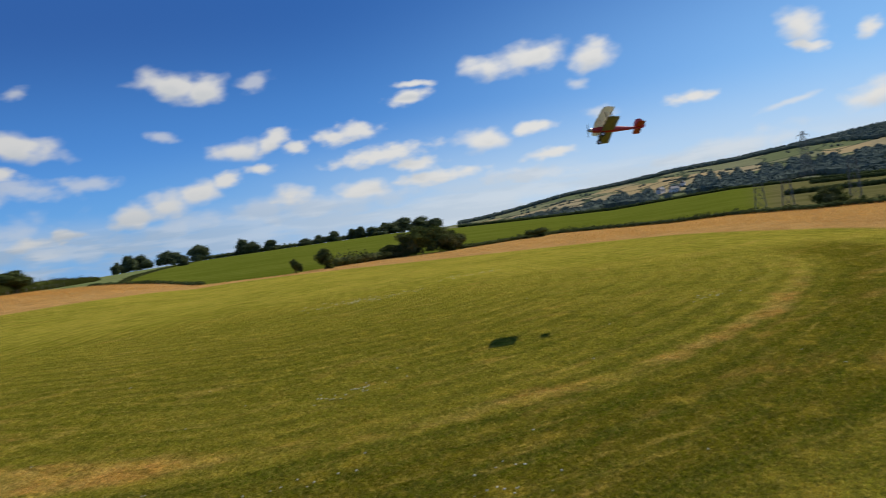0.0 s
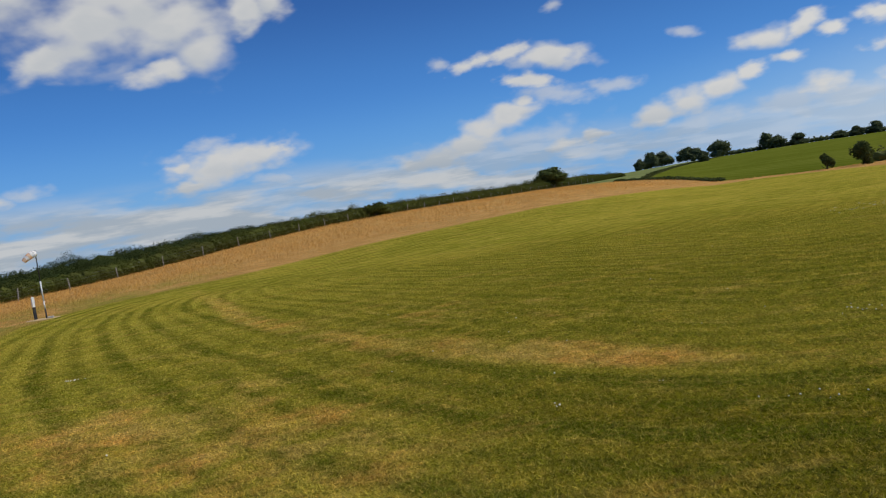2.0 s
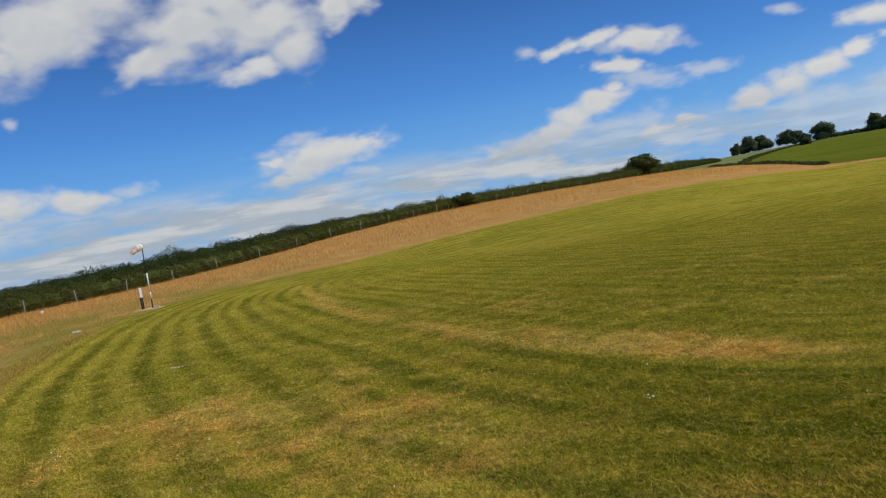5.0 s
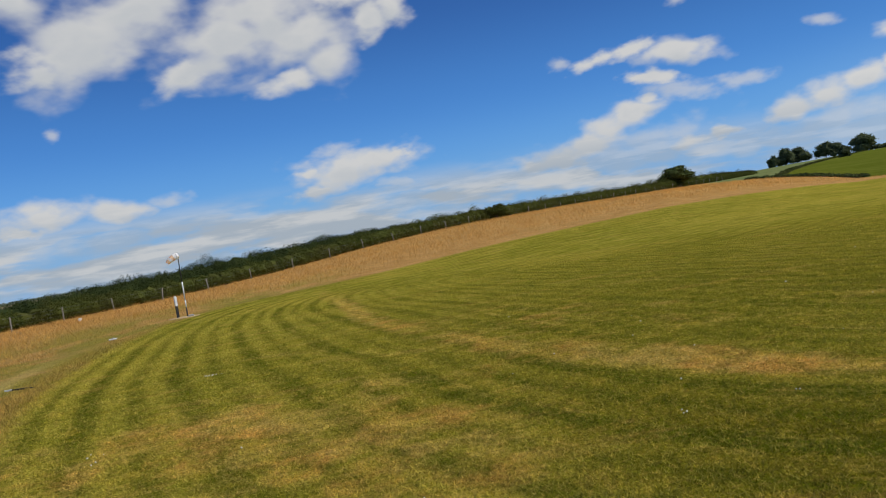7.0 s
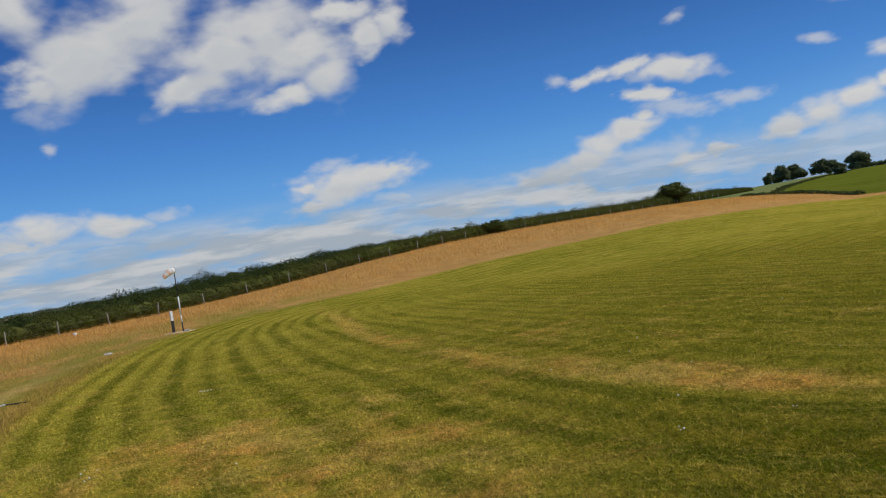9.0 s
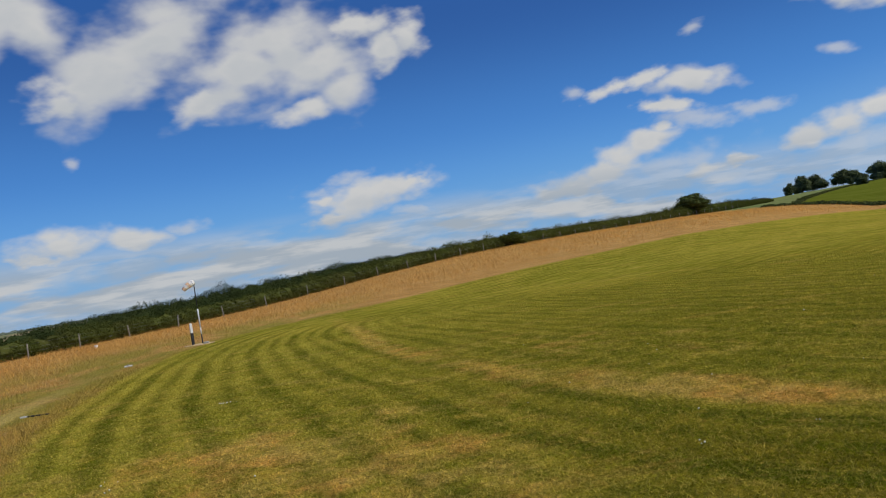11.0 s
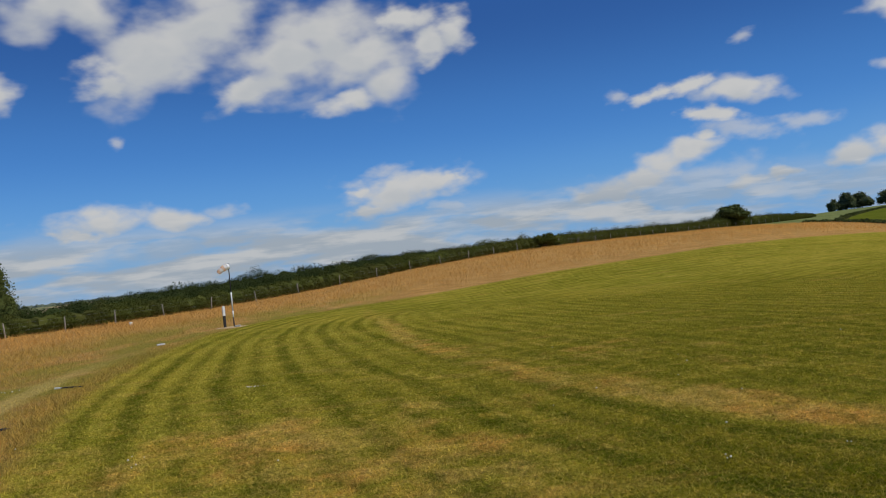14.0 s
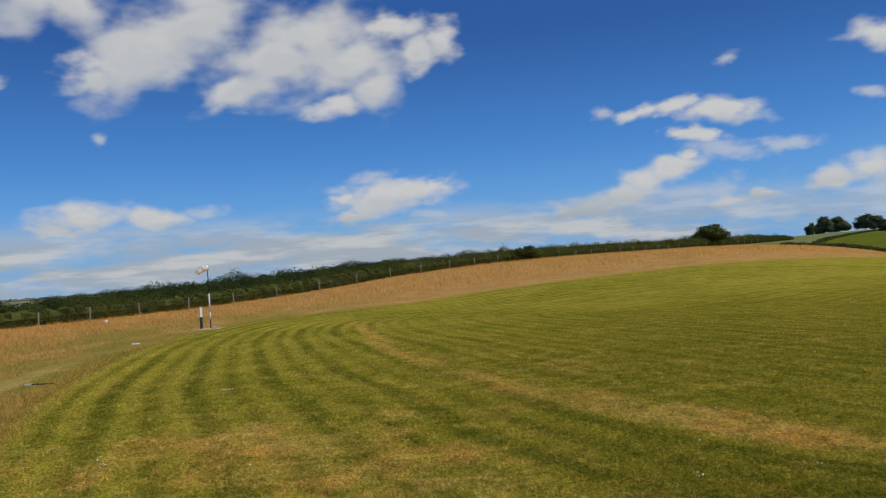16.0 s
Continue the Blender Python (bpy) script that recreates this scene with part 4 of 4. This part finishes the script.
def far_woods():
    """Woods, hedgerow trees and copses scattered over the far hill, too many to count."""
    rng = np.random.default_rng(90)
    arrays = []

    def clump(b, d, size):
        x, y = bearing_spot(b, d)
        arrays.append(lump(rng, (x, y, float(ground_z(x, y)) + size * 0.45), (size * 0.62, size * 0.62, size * 0.55), 0.16, 6, 4))

    for _ in range(5200):     # wood along the skyline, wider towards the shoulder
        b = 84 - 37 * rng.uniform(0, 1) ** 1.5
        clump(b, rng.uniform(np.interp(b, (47, 60, 68, 70, 72, 75, 84), (2150, 2130, 2090, 2030, 1850, 1540, 1400)), 2230), rng.uniform(5, 10))
    for _ in range(4600):     # valley woods
        b = rng.uniform(51, 75)
        thick = np.interp(b, (51, 55, 58.7, 62.6, 64.5, 66.3, 70, 73, 75), (60, 160, 300, 320, 560, 520, 480, 360, 340)) * (0.55 + 0.45 * math.sin(b * 2.1) * math.sin(b * 5.3 + 1))
        d = 1000 + 40 * math.sin(b) + thick * rng.uniform(0, 1) ** 1.4
        if not any(abs(b - hb) < 0.4 and d < hd + 25 for hb, hd, *_ in FARMHOUSES):
            clump(b, d, rng.uniform(5, 10))
    for _ in range(900):      # thick wood on the near shoulder
        clump(rng.uniform(73.5, 84), rng.uniform(760, 1300), rng.uniform(4, 8))
    for _ in range(20):       # hedgerows across the hillside
        b, d, turn, run = rng.uniform(46, 80), rng.uniform(950, 2050), rng.uniform(-1, 1), rng.uniform(80, 260)
        for u in np.linspace(0, 1, int(run / 5)):
            clump(b + turn * u * run / d * 50, d + (1 - abs(turn)) * u * run, rng.uniform(1.5, 3.5))
    for _ in range(40):       # copses
        b, d = rng.uniform(46, 80), rng.uniform(950, 1900)
        for _ in range(5):
            clump(b + rng.normal() * 0.25, d + rng.normal() * 12, rng.uniform(3, 5))
    for _ in range(1500):     # wooded rim of the land on the other side
        clump(rng.uniform(-42, -20), rng.uniform(1500, 2250), rng.uniform(5, 9))
    me = mesh_from("far_woods", *join(arrays), LEAF_FAR_HAZED)
    return tagged(new("far_woods", me), "woods, copses and hedgerow trees on the far hillside, paled for haze", "woods", kind="stuff")


far_woods()


# ---------------------------------------------------------------- pylons and far houses
def lattice(bm, wide, top, high, levels, r):
    """Four leaning legs with cross bracing."""
    def corner(i, u):
        h = wide + (top - wide) * u
        sx, sy = ((-1, -1), (1, -1), (1, 1), (-1, 1))[i % 4]
        return Vector((sx * h / 2, sy * h / 2, high * u))
    for i in range(4):
        bar(bm, corner(i, 0), corner(i, 1), r * 2, r * 2)
        for k in range(levels):
            u, v = (k / levels) ** 0.8, ((k + 1) / levels) ** 0.8
            bar(bm, corner(i, u), corner(i + 1, v), r, r), bar(bm, corner(i + 1, u), corner(i, v), r, r)
            bar(bm, corner(i, v), corner(i + 1, v), r, r)
    return bm


def pylon(x, y, high, wide, turn):
    root = thing("electricity_pylon", pose(x, y, float(ground_z(x, y)) - 0.3, 0, 0, turn), "tall grey steel lattice electricity pylon with three cross arms", "pylon")
    part("tower", lattice(bmesh.new(), wide, wide * 0.16, high, 9, high * 0.0028), STEEL_FAR, root)
    for z, w in ((0.66, 0.30), (0.80, 0.36), (0.92, 0.24)):
        bm = bmesh.new()
        for side in (-1, 1):
            tip = Vector((side * high * w / 2, 0, high * z))
            for oy in (-1, 1):
                bar(bm, (side * wide * 0.1, oy * wide * 0.1, high * z), tip, high * 0.004, high * 0.004)
                bar(bm, (side * wide * 0.09, oy * wide * 0.09, high * (z + 0.035)), tip, high * 0.004, high * 0.004)
            tube(bm, tip, tip - Vector((0, 0, high * 0.045)), high * 0.004, high * 0.004, 6)
        part("cross_arm", bm, STEEL_FAR, root)


def trestle(x, y, high, wide, turn):
    root = thing("trestle_mast", pose(x, y, float(ground_z(x, y)) - 0.1, 0, 0, turn), "grey lattice trestle mast standing in the green field", "mast", "trestle masts")
    part("lattice", lattice(bmesh.new(), wide, wide * 0.72, high, 3, 0.022), STEEL_FAR, root)
    bm = bmesh.new()
    bar(bm, (-wide * 0.6, 0, high), (wide * 0.6, 0, high), 0.09, 0.09)
    part("cross_beam", bm, STEEL_FAR, root)


pylon(*bearing_spot(70.75, 450), 26.0, 6.0, 82)
trestle(*bearing_spot(67.7, 90), 2.8, 1.1, 20)
trestle(*bearing_spot(69.4, 86), 2.9, 1.1, 24)
trestle(*bearing_spot(73.4, 86), 4.0, 1.0, 24)


def far_house(b, d, long, deep, high, turn):
    x, y = bearing_spot(b, d)
    root = thing("farmhouse", pose(x, y, float(ground_z(x, y)), 0, 0, turn), "white rendered farmhouse with slate roof among valley trees", "house", "far farmhouses")
    part("wall", box(bmesh.new(), (0, 0, high / 2 - 1), (long, deep, high + 2)), WALL_WHITE, root)
    bm = bmesh.new()
    rings = [[Vector((sx * long * 0.53, -deep * 0.58, high)), Vector((sx * long * 0.53, 0, high + deep * 0.45)), Vector((sx * long * 0.53, deep * 0.58, high)), Vector((sx * long * 0.53, 0, high - 0.1))] for sx in (-1, 1)]
    part("roof", loft(bm, rings), ROOF_SLATE, root)
    part("chimney", box(bmesh.new(), (long * 0.4, 0, high + deep * 0.45), (0.9, 0.7, 1.8)), WALL_WHITE, root)
    for k in range(3):
        for z in (1.6, 4.2):
            for side in (-1, 1):
                part("window", box(bmesh.new(), ((k - 1) * long * 0.3, side * deep * 0.5, z), (1.1, 0.12, 1.3)), GLASS_DARK, root)


for b, d, l, t in FARMHOUSES:
    far_house(b, d, l, 7, 5.6, t)


# ---------------------------------------------------------------- windsock corner
def windsock(x, y):
    z = float(ground_z(x, y))
    root = thing("windsock", pose(x, y, z), "faded orange and cream windsock on a slim striped pole", "windsock")
    for name, a, b, mat in (("lower_pole", -0.2, 0.42, PAINT_BLACK), ("pole_band", 0.42, 0.70, PAINT_WHITE), ("pole_band", 0.70, 1.50, PAINT_WHITE), ("upper_pole", 1.50, 2.62, PAINT_BLACK)):
        part(name, tube(bmesh.new(), (0, 0, a), (0, 0, b), 0.028 if b < 1.6 else 0.022, None, 10), mat, root, smooth_faces=True)
    hoop = bmesh.new()
    for i in range(14):
        a, b = (k * 2 * math.pi / 14 for k in (i, i + 1))
        tube(hoop, (-0.08 * math.cos(a), 0.10 * math.cos(a), 2.62 + 0.135 * math.sin(a)), (-0.08 * math.cos(b), 0.10 * math.cos(b), 2.62 + 0.135 * math.sin(b)), 0.008, None, 5)
    part("hoop", hoop, GALVANISED, root)
    # the cloth droops away from the hoop in bands
    path = [Vector((0.0, 0, 2.62)), Vector((-0.10, 0.0, 2.60)), Vector((-0.20, 0.01, 2.56)), Vector((-0.30, 0.02, 2.505)), Vector((-0.385, 0.03, 2.44)), Vector((-0.46, 0.04, 2.37))]
    swing = Matrix.Rotation(radians(40), 3, "Z")
    path = [swing @ p for p in path]
    wide = (0.135, 0.155, 0.15, 0.14, 0.12, 0.10)
    for i in range(5):
        rings = []
        for u in (0, 0.34, 0.67, 1):
            c, r = path[i].lerp(path[i + 1], u), wide[i] + (wide[i + 1] - wide[i]) * u
            t = (path[i + 1] - path[i]).to_track_quat("Z", "Y").to_matrix()
            rings.append([c + t @ Vector((r * (1 + 0.07 * math.sin(3 * k + 2 * i + u)) * math.cos(k * math.pi / 8), r * 0.9 * math.sin(k * math.pi / 8), 0)) for k in range(16)])
        part("sock_band", loft(bmesh.new(), rings, False), SOCK_CREAM if i in (0, 1, 3) else SOCK_ORANGE, root, smooth_faces=True)
    return root


def marker_post(x, y):
    root = thing("marker_post", pose(x, y, float(ground_z(x, y)), 0, 0, 38), "square marker post, black below and white above, with pointed cap", "post")
    part("lower_half", box(bmesh.new(), (0, 0, 0.16), (0.10, 0.10, 0.72), 0.006), PAINT_BLACK, root)
    part("upper_half", box(bmesh.new(), (0, 0, 0.71), (0.104, 0.104, 0.38), 0.008), PAINT_WHITE, root)
    part("cap", tube(bmesh.new(), (0, 0, 0.9), (0, 0, 0.95), 0.066, 0.012, 4), PAINT_WHITE, root)


WIND = (-11.1, 33.4)
windsock(*WIND)
marker_post(WIND[0] - 0.42, WIND[1] + 0.05)


def bare_patch(name, x, y, rx, ry, label):
    """A worn hump of bare ground, its rim ragged and dying into the turf."""
    rng = np.random.default_rng(int(abs(x) * 100))
    bm, z0 = bmesh.new(), float(ground_z(x, y))
    rings = []
    for u, lift in ((1.0, -0.03), (0.8, 0.012), (0.5, 0.024), (0.12, 0.028)):
        rings.append([Vector((x + rx * u * math.cos(k * math.pi / 12) * rng.uniform(0.85, 1.12), y + ry * u * math.sin(k * math.pi / 12) * rng.uniform(0.85, 1.12), z0 + lift)) for k in range(24)])
    me = loft(bm, rings, False)
    bm.faces.new(list(bm.verts)[-24:])
    ob = part(name, me, SCUFFED_EARTH, None)
    return tagged(ob, label, "bare ground", kind="structure")


bare_patch("bare_patch", WIND[0] - 0.15, WIND[1], 0.75, 0.6, "scuffed dry earth round the windsock")


def base_slab(x, y):
    root = box(bmesh.new(), (0, 0, 0.03), (0.22, 0.20, 0.08), 0.012)
    ob = part("base_slab", root, CONCRETE, None)
    ob.matrix_world = pose(x, y, float(ground_z(x, y)) + 0.02, 0, 0, 14)
    tagged(ob, "pale concrete slab at the foot of the windsock", "slab")


base_slab(WIND[0] + 0.22, WIND[1] - 0.2)


# ---------------------------------------------------------------- the model biplane
def wing(bm, half, chord, x, z, sweep, dihedral, thick=0.016):
    """A cambered wing with rounded tips, both halves in one."""
    rings = []
    for i in range(-9, 10):
        u = i / 9
        y = half * math.sin(u * math.pi / 2)
        c = chord * (1 if abs(u) < 0.72 else math.sqrt(max(0.02, 1 - ((abs(u) - 0.72) / 0.283) ** 2)))
        lead = x + chord / 2 - sweep * abs(y) - (chord - c) * 0.45
        prof = ((0.0, 0.0), (0.06, 0.7), (0.3, 1.0), (0.65, 0.65), (1.0, 0.05), (0.6, -0.25), (0.25, -0.35), (0.05, -0.3))
        rings.append([Vector((lead - c * px, y, z + dihedral * abs(y) + thick * pz)) for px, pz in prof])
    return loft(bm, rings)


def wheel(root, x, y, z, r):
    hub = part("wheel", tube(bmesh.new(), (x, y - 0.012, z), (x, y + 0.012, z), r * 0.6, None, 14), PAINT_WHITE, root)
    bm = bmesh.new()
    for i in range(16):
        a, b = (k * 2 * math.pi / 16 for k in (i, i + 1))
        tube(bm, (x + r * 0.8 * math.cos(a), y, z + r * 0.8 * math.sin(a)), (x + r * 0.8 * math.cos(b), y, z + r * 0.8 * math.sin(b)), r * 0.28, None, 6)
    part("tyre", bm, RUBBER, hub)


def biplane(m):
    root = thing("model_biplane", m, "red radio-controlled biplane with cream wings, the lower one darkened for shade, banking in flight", "model aircraft")
    rings = []
    for x, w, h, zc in ((0.44, 0.05, 0.055, 0.0), (0.42, 0.085, 0.09, 0.0), (0.32, 0.10, 0.115, 0.0), (0.12, 0.11, 0.135, 0.008), (-0.06, 0.10, 0.13, 0.012), (-0.30, 0.062, 0.085, 0.012), (-0.56, 0.026, 0.05, 0.016), (-0.62, 0.012, 0.03, 0.02)):
        rings.append([Vector((x, w / 2 * math.copysign(abs(math.cos(k * math.pi / 8)) ** 0.7, math.cos(k * math.pi / 8)), zc + h / 2 * math.copysign(abs(math.sin(k * math.pi / 8)) ** 0.7, math.sin(k * math.pi / 8)))) for k in range(16)])
    part("fuselage", loft(bmesh.new(), rings), FABRIC_RED, root, "glossy red fabric-covered fuselage", True)
    part("cowl", tube(bmesh.new(), (0.43, 0, 0), (0.50, 0, 0), 0.048, 0.03, 14), METAL_DULL, root, "dull metal nose cowl", True)
    part("spinner", tube(bmesh.new(), (0.50, 0, 0), (0.54, 0, 0), 0.02, 0.004, 10), METAL_DULL, root, smooth_faces=True)
    bm = bmesh.new()
    for s in (-1, 1):
        bar(bm, (0.515, 0, 0), (0.515, s * 0.06, s * 0.13), 0.006, 0.026)
    part("propeller", bm, TRIM_DARK, root)
    part("upper_wing", wing(bmesh.new(), 0.54, 0.26, 0.20, 0.20, 0.10, 0.02), FABRIC_CREAM, root, "cream upper wing", True)
    part("lower_wing", wing(bmesh.new(), 0.52, 0.27, 0.11, -0.045, 0.06, 0.05), FABRIC_SHADED, root, "lower wing, coloured dull olive for its shaded underside", True)
    for s in (-1, 1):
        for x in (0.20, 0.08):
            part("strut", bar(bmesh.new(), (x - 0.03, s * 0.37, -0.02), (x, s * 0.37, 0.19), 0.008, 0.018), TRIM_DARK, root)
            part("cabane_strut", bar(bmesh.new(), (x + 0.04, s * 0.045, 0.05), (x + 0.06, s * 0.09, 0.19), 0.007, 0.014), TRIM_DARK, root)
        bm = bmesh.new()
        tube(bm, (0.10, s * 0.37, -0.02), (0.2, s * 0.06, 0.18), 0.0018, None, 4), tube(bm, (0.10, s * 0.06, -0.03), (0.17, s * 0.37, 0.19), 0.0018, None, 4)
        part("rigging", bm, METAL_DULL, root)
        part("gear_leg", bar(bmesh.new(), (0.26, s * 0.04, -0.05), (0.27, s * 0.14, -0.20), 0.008, 0.016), TRIM_DARK, root)
        part("gear_leg", bar(bmesh.new(), (0.16, s * 0.04, -0.05), (0.26, s * 0.14, -0.20), 0.008, 0.012), TRIM_DARK, root)
        wheel(root, 0.27, s * 0.155, -0.205, 0.05)
    part("axle", tube(bmesh.new(), (0.27, -0.155, -0.205), (0.27, 0.155, -0.205), 0.005, None, 6), TRIM_DARK, root)
    part("tailplane", wing(bmesh.new(), 0.25, 0.17, -0.58, 0.02, 0.12, 0.0, 0.007), FABRIC_RED, root, smooth_faces=True)
    fin = bmesh.new()
    shape = ((-0.48, 0.03), (-0.52, 0.15), (-0.57, 0.22), (-0.64, 0.245), (-0.71, 0.22), (-0.755, 0.14), (-0.75, 0.06), (-0.70, 0.0), (-0.62, 0.0))
    loft(fin, [[Vector((x, s * 0.005, z)) for x, z in shape] for s in (-1, 1)])
    part("fin", fin, FABRIC_RED, root)
    part("cockpit_rim", tube(bmesh.new(), (-0.03, 0, 0.07), (-0.03, 0, 0.088), 0.035, 0.03, 12), TRIM_DARK, root)
    part("tail_skid", bar(bmesh.new(), (-0.58, 0, 0), (-0.64, 0, -0.05), 0.006, 0.012), TRIM_DARK, root)
    return root


biplane(pose(11.65, 7.10, 3.01, 25.9, -4.5, 140.0) @ Matrix.Diagonal((0.79, 0.79, 0.79, 1)))


# ---------------------------------------------------------------- small things lying in the grass
def fallen_stake(x, y, turn, long):
    root = thing("marker_stake", pose(x, y, float(ground_z(x, y)) + 0.045, 0, 0, turn), "black marker stake with a cream end, lying in the rough grass", "stake", "fallen marker stakes")
    part("cream_end", box(bmesh.new(), (-long * 0.35, 0, 0), (long * 0.3, 0.034, 0.03), 0.005), SOCK_CREAM, root)
    part("black_shaft", box(bmesh.new(), (long * 0.15, 0, 0), (long * 0.7, 0.03, 0.028), 0.005), PAINT_BLACK, root)
    bm = bmesh.new()
    tube(bm, (long * 0.5, 0, 0), (long * 0.5 + 0.09, 0, 0), 0.018, 0.005, 4)
    part("pointed_tip", bm, PAINT_BLACK, root)


fallen_stake(-6.85, 9.95, 8, 0.66)
fallen_stake(-8.2, 14.6, -6, 0.5)


def tub(x, y):
    root = thing("plastic_tub", pose(x, y, float(ground_z(x, y))), "small round white plastic tub standing in dry grass", "tub")
    part("body", tube(bmesh.new(), (0, 0, 0), (0, 0, 0.16), 0.08, 0.095, 16), PLASTIC_WHITE, root, smooth_faces=True)
    part("lid", tube(bmesh.new(), (0, 0, 0.16), (0, 0, 0.185), 0.10, 0.08, 16), PLASTIC_WHITE, root, smooth_faces=True)


tub(-20.3, 43.4)


def edge_board(x, y, turn):
    root = thing("edge_board", pose(x, y, float(ground_z(x, y)) + 0.06, 6, 0, turn), "short pale weathered board lying beside the strip", "board")
    part("board", box(bmesh.new(), (0, 0, 0), (0.26, 0.09, 0.035), 0.008), SOCK_CREAM, root)
    part("batten", box(bmesh.new(), (0, 0, 0.04), (0.04, 0.13, 0.02), 0.004), POST_WOOD, root)


edge_board(-11.5, 26.7, 10)


def clover():
    """White clover heads in drifts; too many to count."""
    rng = np.random.default_rng(120)
    arrays = []
    drifts = ((3.4, 3.3, 0.28, 22), (5.7, 7.3, 0.30, 26), (20.1, 24.0, 1.3, 90), (18.8, 23.4, 0.9, 40), (27.4, 25.5, 1.2, 40), (-3.75, 11.9, 0.07, 9), (-3.5, 7.3, 0.22, 5), (3.55, 5.1, 0.22, 9), (4.1, 3.6, 0.2, 6),
              (13.2, 6.5, 0.35, 16), (2.5, 6.1, 0.03, 2), (1.65, 5.95, 0.05, 4), (-5.2, 7.6, 0.02, 1), (-5.5, 8.6, 0.02, 1), (-9.7, 15.2, 0.12, 5), (1.2, 7.8, 5.0, 14), (9.0, 9.0, 7.0, 16))
    for x, y, spread, count in drifts:
        for _ in range(count):
            px, py = x + rng.normal() * spread, y + rng.normal() * spread * 0.6
            size = rng.uniform(0.004, 0.008) * (1 + 0.03 * math.hypot(x, y))
            arrays.append(lump(rng, (px, py, float(ground_z(px, py)) + 0.03), (size, size, size * 0.8), 0.15, 6, 4))
    me = mesh_from("clover_flowers", *join(arrays), PETAL, flat=False)
    return tagged(new("clover_flowers", me), "small white clover heads scattered in the mown turf", "flowers", kind="stuff")


clover()


# ---------------------------------------------------------------- grass that stands up from the ground
def blade_arrays(rng, x, y, high, wide, lean):
    """Thin three-cornered blades that lean at random."""
    k = len(x)
    z = ground_z(x, y) - 0.005
    a = rng.uniform(0, 2 * np.pi, k)
    b = rng.uniform(0, 2 * np.pi, k)
    dx, dy = np.cos(a) * wide / 2, np.sin(a) * wide / 2
    tip = np.stack([x + np.cos(b) * lean * high, y + np.sin(b) * lean * high, z + high], 1)
    verts = np.stack([np.stack([x - dx, y - dy, z], 1), np.stack([x + dx, y + dy, z], 1), tip], 1).reshape(-1, 3)
    return verts, np.arange(3 * k).reshape(k, 3)


def grass(name, x, y, high, wide, lean, rng, mat, label):
    verts, faces = blade_arrays(rng, x, y, high, wide, lean)
    me = mesh_from(name, verts, faces, mat)
    me.attributes.new("edge", "FLOAT", "POINT").data.foreach_set("value", np.repeat(mown_depth(x, y), 3).astype(np.float32))
    me.attributes.new("scorch", "FLOAT", "POINT").data.foreach_set("value", np.repeat(scorched(x, y), 3).astype(np.float32))
    return tagged(new(name, me), label, "grass", kind="stuff")


def sown(rng, count, bearings, near, far, power=1.0):
    """Spots spread over a sector, thinning out with distance."""
    a = np.radians(rng.uniform(*bearings, count))
    r = near * (far / near) ** (rng.uniform(0, 1, count) ** power)
    return r * np.sin(a), r * np.cos(a), r


rng = np.random.default_rng(101)
x, y, r = sown(rng, 860000, (-42, 84), 2.4, 34, 0.80)
keep = mown_depth(x, y) > -0.6
x, y, r = x[keep], y[keep], r[keep]
grass("lawn_grass", x, y, rng.uniform(0.012, 0.036, len(x)), rng.uniform(0.0035, 0.0085, len(x)) * (1 + r * 0.08), rng.uniform(0.3, 2.2, len(x)), rng, blade_material("lawn_blades", 0.45, 0.3, 0.48), "short mown green and straw-coloured grass blades")

x, y, r = sown(rng, 480000, (-44, 84), 6, 150, 0.62)
depth_out = -mown_depth(x, y)
line_side = (x - HEDGE_START[0]) * HEDGE_WAY[1] - (y - HEDGE_START[1]) * HEDGE_WAY[0]
keep = (depth_out > -0.1) & (line_side > 0.9) & (r < np.interp(np.degrees(np.arctan2(x, y)), *MEADOW_END))
x, y, r, depth_out = x[keep], y[keep], r[keep], depth_out[keep]
beside = (x < -4) & (y < 26)
tall = 0.05 + 0.19 * smooth(depth_out, 0.5, 9.0) * np.interp(np.degrees(np.arctan2(x, y)), (18, 30, 50, 60), (1, 0.35, 0.35, 0.7))
tall = np.where(beside, tall * (1 - 0.7 * np.exp(-((depth_out - 1.45) / 0.45) ** 2)) + 0.09 * np.exp(-((depth_out - 0.4) / 0.35) ** 2), tall)
grass("meadow_grass", x, y, tall * rng.uniform(0.5, 1.2, len(x)), rng.uniform(0.006, 0.014, len(x)) * (1 + r * 0.03), rng.uniform(0.3, 1.3, len(x)), rng, blade_material("meadow_blades", 0.2, 0.5, 0.25), "tall dry russet meadow grass with seed heads")
